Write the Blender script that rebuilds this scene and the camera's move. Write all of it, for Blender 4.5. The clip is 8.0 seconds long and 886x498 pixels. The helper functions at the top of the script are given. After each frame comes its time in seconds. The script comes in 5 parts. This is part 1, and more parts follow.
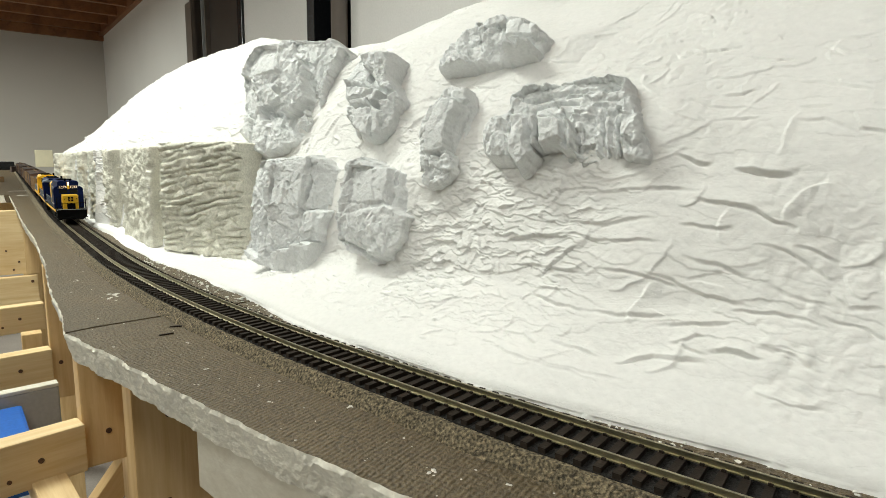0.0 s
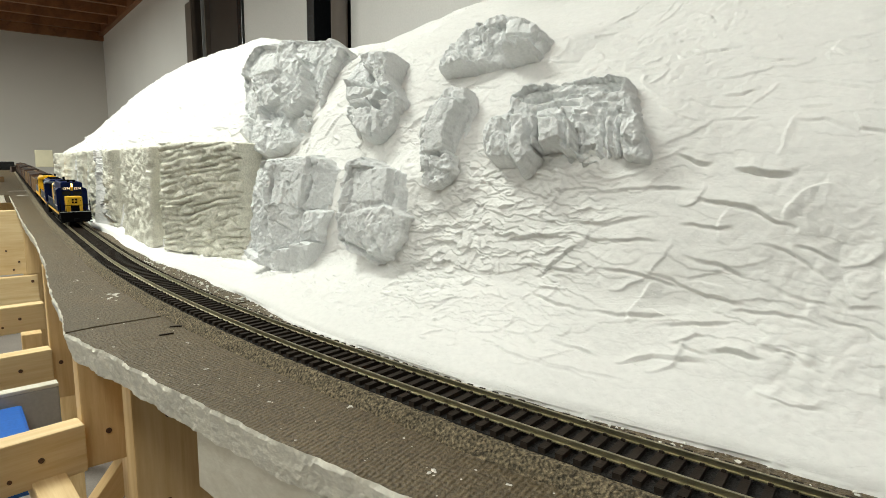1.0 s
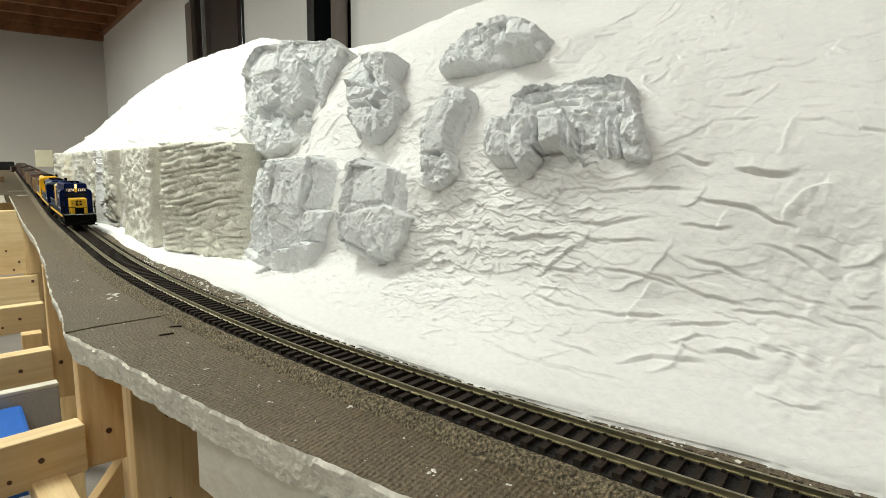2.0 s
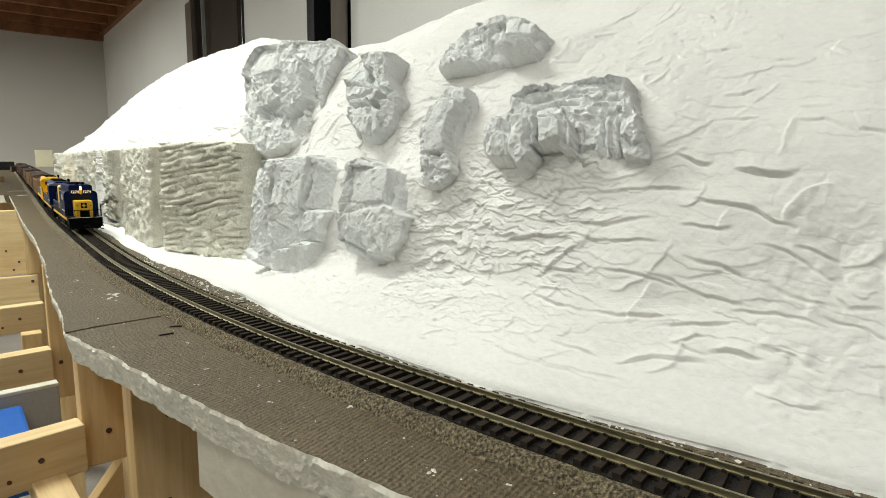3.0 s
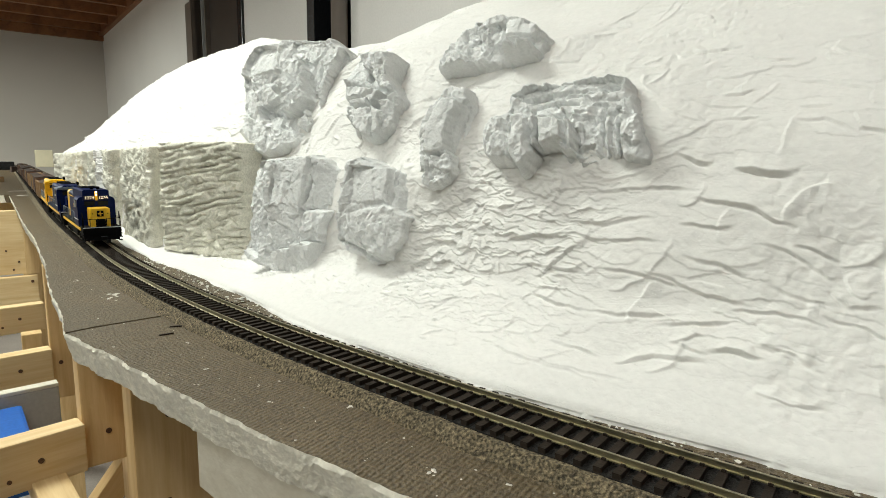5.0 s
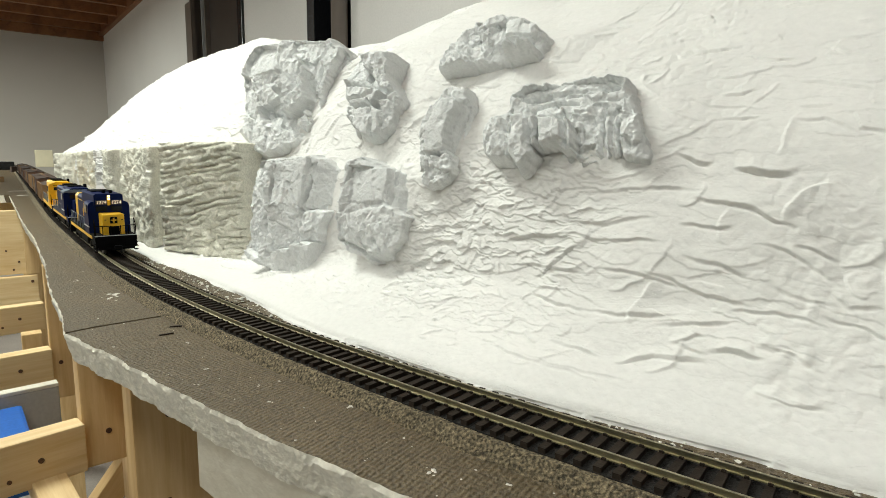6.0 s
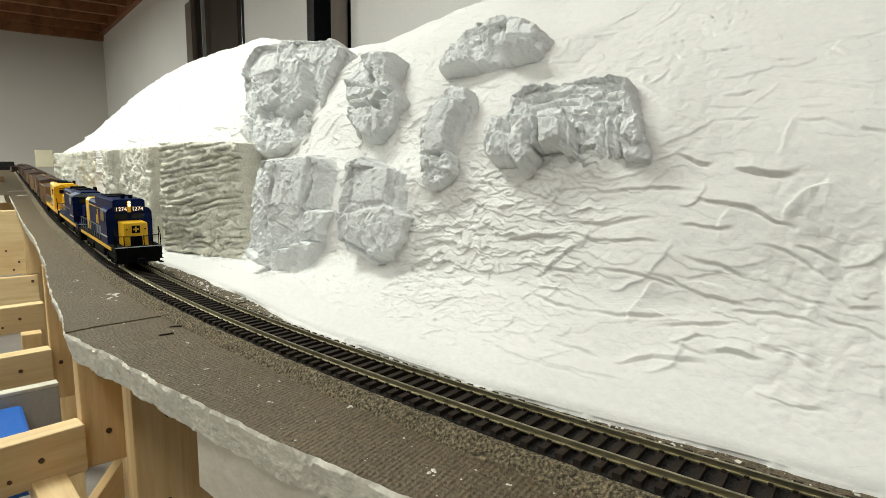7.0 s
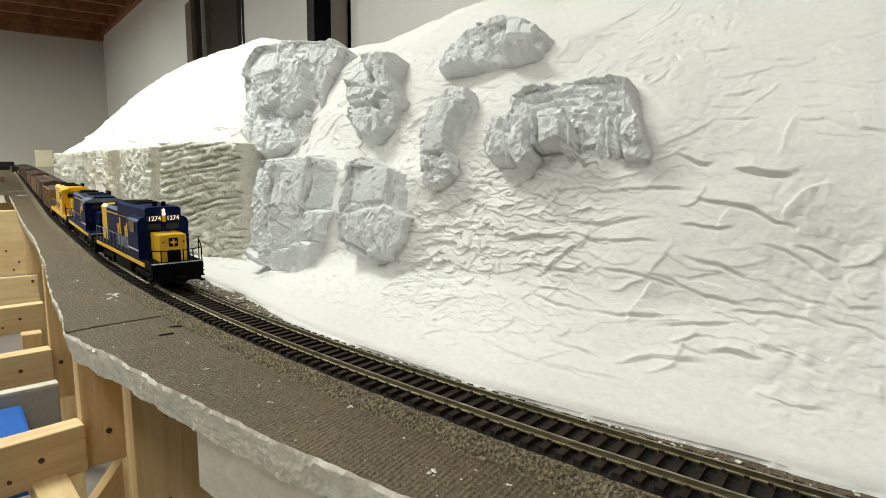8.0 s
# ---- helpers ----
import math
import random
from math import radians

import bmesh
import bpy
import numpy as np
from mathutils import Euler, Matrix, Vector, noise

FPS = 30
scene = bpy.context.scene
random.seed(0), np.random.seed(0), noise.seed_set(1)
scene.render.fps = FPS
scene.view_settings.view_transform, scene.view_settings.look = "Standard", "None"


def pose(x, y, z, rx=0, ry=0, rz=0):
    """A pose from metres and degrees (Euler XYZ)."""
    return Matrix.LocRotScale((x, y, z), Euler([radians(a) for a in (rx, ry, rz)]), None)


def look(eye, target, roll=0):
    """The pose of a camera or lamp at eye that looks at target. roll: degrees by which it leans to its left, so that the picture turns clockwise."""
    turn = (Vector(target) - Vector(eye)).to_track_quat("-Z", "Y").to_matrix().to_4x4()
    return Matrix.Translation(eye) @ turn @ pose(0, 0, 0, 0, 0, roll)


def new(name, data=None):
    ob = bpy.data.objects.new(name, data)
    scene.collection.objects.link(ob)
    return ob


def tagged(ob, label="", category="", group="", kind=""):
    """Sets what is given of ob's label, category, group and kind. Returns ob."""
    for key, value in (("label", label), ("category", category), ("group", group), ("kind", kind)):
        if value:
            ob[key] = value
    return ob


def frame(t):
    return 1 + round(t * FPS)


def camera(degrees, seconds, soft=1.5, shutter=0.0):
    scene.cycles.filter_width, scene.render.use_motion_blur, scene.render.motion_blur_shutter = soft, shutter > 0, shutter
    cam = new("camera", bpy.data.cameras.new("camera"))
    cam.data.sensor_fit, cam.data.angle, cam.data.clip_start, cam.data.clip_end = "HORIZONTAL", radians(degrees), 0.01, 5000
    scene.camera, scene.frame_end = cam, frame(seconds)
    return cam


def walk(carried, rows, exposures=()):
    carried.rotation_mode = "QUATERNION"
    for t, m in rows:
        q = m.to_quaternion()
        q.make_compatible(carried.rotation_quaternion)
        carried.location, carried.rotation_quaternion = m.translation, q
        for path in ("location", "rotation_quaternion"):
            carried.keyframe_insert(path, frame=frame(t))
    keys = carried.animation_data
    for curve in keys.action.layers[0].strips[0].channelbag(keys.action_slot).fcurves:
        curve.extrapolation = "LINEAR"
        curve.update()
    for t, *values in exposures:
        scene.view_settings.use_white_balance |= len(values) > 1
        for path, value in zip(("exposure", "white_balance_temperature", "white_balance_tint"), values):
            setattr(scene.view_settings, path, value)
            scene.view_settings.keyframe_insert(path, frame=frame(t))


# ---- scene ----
# Model railway in H0 scale; rail tops lie RT metres above the workshop floor.
RT = 1.30
cam = camera(73.5, 8.0, soft=0.7)
EYE = (0.0, 0.0, RT + 0.0918)
PITCH = radians(8.70)
VIEW = look(EYE, (0, math.cos(PITCH), EYE[2] - math.sin(PITCH)), 0.70)
walk(cam, [(0.0, VIEW), (8.0, VIEW)],
     exposures=[(0.0, -0.04), (3.5, -0.07), (6.0, -0.05), (8.0, -0.09)])

# ---------------------------------------------------------------- world and light
world = bpy.data.worlds.new("world")
scene.world = world
world.use_nodes = True
world.node_tree.nodes["Background"].inputs[0].default_value = (0.6, 0.65, 0.7, 1)
world.node_tree.nodes["Background"].inputs[1].default_value = 0.05

# ---------------------------------------------------------------- track plan
_S = np.linspace(-0.6, 8.0, 8601)
_K = np.where(_S < 0, -0.4328, np.where(_S < 0.62, -0.4328 - 0.506 * _S + 1.1848 * _S ** 2, np.where((_S > 0.85) & (_S < 1.12), -0.10, 0.0)))
_A = np.cumsum(_K) * 0.001
_A += 2.5039 - _A[600]
_X = np.cumsum(np.cos(_A)) * 0.001
_Y = np.cumsum(np.sin(_A)) * 0.001
_X += 0.1004 - _X[600]
_Y += 0.1516 - _Y[600]


def plan(s, l, z=0.0):
    """World places (arrays) at run s along the track, l beside it (hill side positive) and z over the rails."""
    s, l, z = np.broadcast_arrays(np.asarray(s, float), np.asarray(l, float), np.asarray(z, float))
    a = np.interp(s, _S, _A)
    return np.stack([np.interp(s, _S, _X) + np.sin(a) * l, np.interp(s, _S, _Y) - np.cos(a) * l, z + RT], -1)


def at(s, l, z=0.0):
    return Vector(plan(s, l, z).tolist())


def heading(s):
    return math.degrees(float(np.interp(s, _S, _A)))


# ---------------------------------------------------------------- noise in arrays
def lattice(ix, iy, iz, seed):
    h = (ix * 374761393 + iy * 668265263 + iz * 2147483647 + seed * 1274126177) & 0xFFFFFFFF
    h = ((h ^ (h >> 13)) * 1274126177) & 0xFFFFFFFF
    return ((h ^ (h >> 16)) & 0xFFFF) / 65535.0


def vnoise(x, y, z=0.0, seed=0):
    x, y, z = np.broadcast_arrays(np.asarray(x, float), np.asarray(y, float), np.asarray(z, float))
    fx, fy, fz = np.floor(x), np.floor(y), np.floor(z)
    ix, iy, iz = fx.astype(np.int64), fy.astype(np.int64), fz.astype(np.int64)
    u, v, w = x - fx, y - fy, z - fz
    u, v, w = u * u * (3 - 2 * u), v * v * (3 - 2 * v), w * w * (3 - 2 * w)
    out = 0
    for a in (0, 1):
        for b in (0, 1):
            for c in (0, 1):
                out = out + (u if a else 1 - u) * (v if b else 1 - v) * (w if c else 1 - w) * lattice(ix + a, iy + b, iz + c, seed)
    return out * 2 - 1


def fbm(x, y, z=0.0, seed=0, octaves=4):
    out, amp = 0, 1.0
    for o in range(octaves):
        out = out + amp * vnoise(x * 2 ** o, y * 2 ** o, np.asarray(z, float) * 2 ** o, seed + o * 17)
        amp *= 0.5
    return out / 1.9


# ---------------------------------------------------------------- materials
def mat(name, color, rough=0.6, metal=0.0, vary=0.1, scale=40.0, bump=0.0, bump_scale=300.0, color2=None, fine=0.06,
        emit=0.0, stretch=(1, 1, 1), spec=0.5, island=0.0):
    m = bpy.data.materials.new(name)
    m.use_nodes = True
    nt = m.node_tree
    b = nt.nodes["Principled BSDF"]
    b.inputs["Roughness"].default_value = rough
    b.inputs["Metallic"].default_value = metal
    b.inputs["Specular IOR Level"].default_value = spec
    tc = nt.nodes.new("ShaderNodeTexCoord")
    mp = nt.nodes.new("ShaderNodeMapping")
    mp.inputs["Scale"].default_value = stretch
    nt.links.new(tc.outputs["Object"], mp.inputs["Vector"])
    n1 = nt.nodes.new("ShaderNodeTexNoise")
    n1.inputs["Scale"].default_value = scale
    n1.inputs["Detail"].default_value = 5
    n2 = nt.nodes.new("ShaderNodeTexNoise")
    n2.inputs["Scale"].default_value = bump_scale
    n2.inputs["Detail"].default_value = 4
    nt.links.new(mp.outputs[0], n1.inputs["Vector"])
    nt.links.new(mp.outputs[0], n2.inputs["Vector"])
    c2 = color2 or tuple(c * (1 - vary * 2) for c in color)
    ramp = nt.nodes.new("ShaderNodeValToRGB")
    ramp.color_ramp.elements[0].position, ramp.color_ramp.elements[1].position = 0.35, 0.65
    ramp.color_ramp.elements[0].color = (*c2, 1)
    ramp.color_ramp.elements[1].color = (*color, 1)
    nt.links.new(n1.outputs["Fac"], ramp.inputs["Fac"])
    mix = nt.nodes.new("ShaderNodeMix")
    mix.data_type, mix.blend_type = "RGBA", "MULTIPLY"
    mix.inputs[0].default_value = 1.0
    r2 = nt.nodes.new("ShaderNodeMapRange")
    r2.inputs["From Min"].default_value, r2.inputs["From Max"].default_value = 0.3, 0.7
    r2.inputs["To Min"].default_value, r2.inputs["To Max"].default_value = 1 - fine * 2, 1 + fine
    nt.links.new(n2.outputs["Fac"], r2.inputs["Value"])
    nt.links.new(ramp.outputs["Color"], mix.inputs[6])
    nt.links.new(r2.outputs[0], mix.inputs[7])
    out = mix.outputs[2]
    if island:
        g = nt.nodes.new("ShaderNodeObjectInfo")
        r3 = nt.nodes.new("ShaderNodeMapRange")
        r3.inputs["To Min"].default_value, r3.inputs["To Max"].default_value = 1 - island, 1 + island
        nt.links.new(g.outputs["Random"], r3.inputs["Value"])
        m2 = nt.nodes.new("ShaderNodeMix")
        m2.data_type, m2.blend_type = "RGBA", "MULTIPLY"
        m2.inputs[0].default_value = 1.0
        nt.links.new(out, m2.inputs[6])
        nt.links.new(r3.outputs[0], m2.inputs[7])
        out = m2.outputs[2]
    nt.links.new(out, b.inputs["Base Color"])
    if bump:
        bn = nt.nodes.new("ShaderNodeBump")
        bn.inputs["Strength"].default_value = 1.0
        bn.inputs["Distance"].default_value = bump
        nt.links.new(n2.outputs["Fac"], bn.inputs["Height"])
        nt.links.new(bn.outputs[0], b.inputs["Normal"])
    if emit:
        b.inputs["Emission Color"].default_value = (*color, 1)
        b.inputs["Emission Strength"].default_value = emit
    return m


def wood(name, color, dark, scale=9.0, along=0, rough=0.6):
    """Sawn softwood: stretched grain bands along one axis, with fine pores."""
    m = bpy.data.materials.new(name)
    m.use_nodes = True
    nt = m.node_tree
    b = nt.nodes["Principled BSDF"]
    b.inputs["Roughness"].default_value = rough
    tc = nt.nodes.new("ShaderNodeTexCoord")
    info = nt.nodes.new("ShaderNodeObjectInfo")
    add = nt.nodes.new("ShaderNodeVectorMath")
    sc = nt.nodes.new("ShaderNodeVectorMath")
    sc.operation = "SCALE"
    sc.inputs[3].default_value = 9.0
    cmb = nt.nodes.new("ShaderNodeCombineXYZ")
    for k in range(3):
        nt.links.new(info.outputs["Random"], cmb.inputs[k])
    nt.links.new(cmb.outputs[0], sc.inputs[0])
    nt.links.new(tc.outputs["Object"], add.inputs[0])
    nt.links.new(sc.outputs[0], add.inputs[1])
    mp = nt.nodes.new("ShaderNodeMapping")
    st = [10.0, 10.0, 10.0]
    st[along] = 0.7
    mp.inputs["Scale"].default_value = st
    nt.links.new(add.outputs[0], mp.inputs[0])
    n1 = nt.nodes.new("ShaderNodeTexNoise")
    n1.inputs["Scale"].default_value = scale
    n1.inputs["Detail"].default_value = 6
    n1.inputs["Distortion"].default_value = 0.6
    n2 = nt.nodes.new("ShaderNodeTexNoise")
    n2.inputs["Scale"].default_value = scale * 6
    n2.inputs["Detail"].default_value = 3
    nt.links.new(mp.outputs[0], n1.inputs[0])
    nt.links.new(mp.outputs[0], n2.inputs[0])
    mx = nt.nodes.new("ShaderNodeMath")
    mx.operation = "MULTIPLY_ADD"
    mx.inputs[1].default_value = 0.35
    nt.links.new(n2.outputs["Fac"], mx.inputs[0])
    nt.links.new(n1.outputs["Fac"], mx.inputs[2])
    ramp = nt.nodes.new("ShaderNodeValToRGB")
    ramp.color_ramp.elements[0].position, ramp.color_ramp.elements[1].position = 0.45, 0.9
    ramp.color_ramp.elements[0].color, ramp.color_ramp.elements[1].color = (*dark, 1), (*color, 1)
    nt.links.new(mx.outputs[0], ramp.inputs[0])
    nt.links.new(ramp.outputs[0], b.inputs["Base Color"])
    bn = nt.nodes.new("ShaderNodeBump")
    bn.inputs["Distance"].default_value = 0.0004
    nt.links.new(mx.outputs[0], bn.inputs["Height"])
    nt.links.new(bn.outputs[0], b.inputs["Normal"])
    return m


def trowelled(name, color, rough, streak, grain, scale=(26, 70, 150)):
    """Plaster: overlapping trowel skins that run along the track, with fine grain."""
    m = mat(name, color, rough, vary=0.02, scale=9, fine=0.02)
    nt = m.node_tree
    b = nt.nodes["Principled BSDF"]
    tc = nt.nodes.new("ShaderNodeTexCoord")
    ro = nt.nodes.new("ShaderNodeMapping")
    ro.inputs["Rotation"].default_value = (0, 0.12, radians(-140))
    sc = nt.nodes.new("ShaderNodeMapping")
    sc.inputs["Scale"].default_value = scale
    nt.links.new(tc.outputs["Object"], ro.inputs[0])
    nt.links.new(ro.outputs[0], sc.inputs[0])
    n = nt.nodes.new("ShaderNodeTexNoise")
    n.inputs["Scale"].default_value, n.inputs["Detail"].default_value, n.inputs["Distortion"].default_value = 0.55, 3.0, 0.5
    nt.links.new(sc.outputs[0], n.inputs[0])
    k = nt.nodes.new("ShaderNodeMath")
    k.operation = "MULTIPLY"
    k.inputs[1].default_value = 6.0
    fr = nt.nodes.new("ShaderNodeMath")
    fr.operation = "FRACT"
    nt.links.new(n.outputs["Fac"], k.inputs[0])
    nt.links.new(k.outputs[0], fr.inputs[0])
    gate = nt.nodes.new("ShaderNodeTexNoise")
    gate.inputs["Scale"].default_value, gate.inputs["Detail"].default_value = 24, 2
    nt.links.new(tc.outputs["Object"], gate.inputs[0])
    gr = nt.nodes.new("ShaderNodeMapRange")
    gr.inputs["From Min"].default_value, gr.inputs["From Max"].default_value = 0.40, 0.62
    nt.links.new(gate.outputs["Fac"], gr.inputs[0])
    mul = nt.nodes.new("ShaderNodeMath")
    mul.operation = "MULTIPLY"
    nt.links.new(fr.outputs[0], mul.inputs[0])
    nt.links.new(gr.outputs[0], mul.inputs[1])
    fine = nt.nodes.new("ShaderNodeTexNoise")
    fine.inputs["Scale"].default_value, fine.inputs["Detail"].default_value = 260, 5
    nt.links.new(tc.outputs["Object"], fine.inputs[0])
    b1 = nt.nodes.new("ShaderNodeBump")
    b1.inputs["Distance"].default_value = streak
    nt.links.new(mul.outputs[0], b1.inputs["Height"])
    b2 = nt.nodes.new("ShaderNodeBump")
    b2.inputs["Distance"].default_value = grain
    nt.links.new(fine.outputs["Fac"], b2.inputs["Height"])
    nt.links.new(b1.outputs[0], b2.inputs["Normal"])
    nt.links.new(b2.outputs[0], b.inputs["Normal"])
    return m


M = {}
M["plaster"] = trowelled("plaster", (0.80, 0.79, 0.77), 0.85, 0.0002, 0.0005)
M["rock"] = mat("cast_plaster", (0.79, 0.80, 0.80), 0.9, vary=0.04, scale=30, bump=0.0005, bump_scale=600, fine=0.04)
M["foam"] = mat("carved_foam", (0.78, 0.76, 0.66), 0.9, vary=0.06, scale=35, bump=0.0010, bump_scale=520, fine=0.08)
M["bench"] = mat("painted_fibreboard", (0.150, 0.110, 0.060), 0.50, vary=0.10, scale=14, bump=0.0016, bump_scale=620, fine=0.22)
M["edge"] = mat("torn_fibreboard", (0.88, 0.84, 0.73), 0.95, vary=0.08, scale=110, bump=0.0010, bump_scale=420, fine=0.06)
M["cork"] = mat("cork", (0.31, 0.245, 0.150), 0.95, vary=0.42, scale=850, bump=0.0018, bump_scale=900, fine=0.3)
M["ballast"] = mat("brown_paint_verge", (0.17, 0.125, 0.075), 0.85, vary=0.2, scale=120, bump=0.001, bump_scale=700, fine=0.2)
M["tie"] = mat("dark_brown_plastic", (0.030, 0.021, 0.015), 0.7, spec=0.2, vary=0.15, scale=300, bump=0.0001, bump_scale=1200, fine=0.1, island=0.2)
M["rail"] = mat("nickel_silver", (0.50, 0.46, 0.32), 0.38, 1.0, vary=0.1, scale=120, fine=0.06)
M["pine"] = wood("pine", (0.76, 0.55, 0.28), (0.58, 0.36, 0.15), along=2)
M["pine_x"] = wood("pine_lengthwise", (0.80, 0.61, 0.34), (0.62, 0.41, 0.19), along=0)
M["knot"] = mat("knot", (0.12, 0.05, 0.02), 0.6, vary=0.3, scale=300)
M["whitewood"] = wood("whitewashed_board", (0.70, 0.66, 0.56), (0.58, 0.53, 0.43), along=0)
M["ceiling"] = wood("stained_ceiling_boards", (0.30, 0.125, 0.045), (0.16, 0.062, 0.024), along=0, scale=1.2)
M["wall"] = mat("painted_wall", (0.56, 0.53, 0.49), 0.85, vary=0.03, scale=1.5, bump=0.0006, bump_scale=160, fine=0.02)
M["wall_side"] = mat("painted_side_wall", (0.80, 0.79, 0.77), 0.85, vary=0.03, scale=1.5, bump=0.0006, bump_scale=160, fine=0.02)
M["concrete"] = mat("concrete_floor", (0.33, 0.29, 0.26), 0.8, vary=0.12, scale=3, bump=0.0006, bump_scale=120, fine=0.06)
M["door"] = mat("dark_door", (0.060, 0.048, 0.040), 0.35, vary=0.1, scale=8, fine=0.05)
M["doorframe"] = mat("grey_brown_frame", (0.17, 0.145, 0.125), 0.4, vary=0.08, scale=8, fine=0.05)
M["black"] = mat("black_gloss", (0.012, 0.013, 0.015), 0.25, vary=0.1, scale=50)
M["blue"] = mat("blue_paint", (0.005, 0.012, 0.065), 0.45, spec=0.05, vary=0.06, scale=200, fine=0.05)
M["yellow"] = mat("yellow_paint", (0.80, 0.46, 0.012), 0.4, vary=0.05, scale=200, fine=0.04)
M["underframe"] = mat("black_underframe", (0.003, 0.003, 0.0035), 0.7, vary=0.2, scale=200, spec=0.06)
M["silver"] = mat("grey_line", (0.52, 0.54, 0.56), 0.4, vary=0.06, scale=200)
M["greyroof"] = mat("grey_blue_roof", (0.16, 0.20, 0.26), 0.45, vary=0.1, scale=120)
M["glass"] = mat("cab_glass", (0.015, 0.018, 0.022), 0.12, vary=0.02, scale=50, spec=0.25)
M["lamp"] = mat("warm_headlight", (1.0, 0.72, 0.36), 0.3, emit=7.0)
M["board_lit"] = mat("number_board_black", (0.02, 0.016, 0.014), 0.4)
M["digits"] = mat("number_digits", (1.0, 0.80, 0.62), 0.4, emit=0.9)
M["steel"] = mat("wheel_steel", (0.30, 0.28, 0.26), 0.4, 1.0)
M["boxcar"] = mat("oxide_red", (0.120, 0.056, 0.032), 0.7, vary=0.12, scale=90, fine=0.1)
M["boxcar_tan"] = mat("faded_brown", (0.26, 0.155, 0.070), 0.7, vary=0.12, scale=90, fine=0.1)
M["boxcar_dark"] = mat("dark_brown", (0.062, 0.036, 0.026), 0.7, vary=0.12, scale=90, fine=0.1)
M["bluebox"] = mat("blue_plastic", (0.015, 0.13, 0.52), 0.4, vary=0.04, scale=20)
M["cream"] = mat("cream_card", (0.72, 0.66, 0.48), 0.7, vary=0.04, scale=20)
M["paper"] = mat("white_scrap", (0.78, 0.76, 0.70), 0.8, vary=0.04, scale=90)
M["tube"] = mat("fluorescent_tube", (1.0, 0.98, 0.93), 0.4, emit=9.0)
M["fixture"] = mat("white_enamel", (0.75, 0.75, 0.73), 0.4)


# ---------------------------------------------------------------- mesh helpers
def obj(name, bm, material, parent=None, smooth=False):
    me = bpy.data.meshes.new(name)
    bm.to_mesh(me)
    bm.free()
    ob = new(name, me)
    for k in (material if isinstance(material, (list, tuple)) else [material]):
        me.materials.append(M[k] if isinstance(k, str) else k)
    if smooth:
        me.polygons.foreach_set("use_smooth", [True] * len(me.polygons))
    if parent:
        ob.parent = parent
    return ob


def part(name, bm, material, parent, label="", smooth=False):
    ob = obj(name, bm, material, parent, smooth)
    if label:
        ob["label"] = label
    return ob


def from_arrays(name, verts, faces, material, parent=None, smooth=True, mids=None):
    me = bpy.data.meshes.new(name)
    me.from_pydata(np.asarray(verts).reshape(-1, 3).tolist(), [], np.asarray(faces).tolist())
    for k in (material if isinstance(material, (list, tuple)) else [material]):
        me.materials.append(M[k])
    me.polygons.foreach_set("use_smooth", [smooth] * len(me.polygons))
    if mids is not None:
        me.polygons.foreach_set("material_index", np.asarray(mids, int).ravel().tolist())
    me.update()
    ob = new(name, me)
    if parent:
        ob.parent = parent
    return ob


def quads(nu, nv, close_v=False, flip=False):
    """Faces of a grid of nu rows by nv columns."""
    a = np.arange(nu * nv).reshape(nu, nv)
    b = np.concatenate([a, a[:, :1]], 1) if close_v else a
    q = np.stack([b[:-1, :-1], b[1:, :-1], b[1:, 1:], b[:-1, 1:]], -1).reshape(-1, 4)
    return q[:, ::-1] if flip else q


def box(bm, x0, x1, y0, y1, z0, z1, bevel=0.0, segs=2, m=None):
    vs = bmesh.ops.create_cube(bm, size=1.0)["verts"]
    t = Matrix.Translation(((x0 + x1) / 2, (y0 + y1) / 2, (z0 + z1) / 2)) @ Matrix.Diagonal((x1 - x0, y1 - y0, z1 - z0, 1))
    bmesh.ops.transform(bm, matrix=(m @ t) if m else t, verts=vs)
    if bevel:
        es = list({e for v in vs for e in v.link_edges})
        bmesh.ops.bevel(bm, geom=es, offset=bevel, segments=segs, affect="EDGES", profile=0.6)
    return bm


def cyl(bm, p, q, r, n=12, r2=None):
    p, q = Vector(p), Vector(q)
    d = q - p
    m = Matrix.Translation((p + q) / 2) @ d.to_track_quat("Z", "Y").to_matrix().to_4x4()
    bmesh.ops.create_cone(bm, cap_ends=True, segments=n, radius1=r, radius2=r if r2 is None else r2, depth=d.length, matrix=m)
    return bm


def extrude_profile(bm, pts, x0, x1):
    """A closed outline in (y, z), extruded along x."""
    a = [bm.verts.new((x0, y, z)) for y, z in pts]
    b = [bm.verts.new((x1, y, z)) for y, z in pts]
    n = len(pts)
    bm.faces.new(a[::-1])
    bm.faces.new(b)
    for i in range(n):
        bm.faces.new((a[i], a[(i + 1) % n], b[(i + 1) % n], b[i]))
    bmesh.ops.recalc_face_normals(bm, faces=bm.faces)
    return bm


def B():
    return bmesh.new()


def empty(name, m, label, category, group="", kind=""):
    e = new(name)
    e.empty_display_size = 0.01
    e.matrix_basis = m
    return tagged(e, label, category, group, kind)


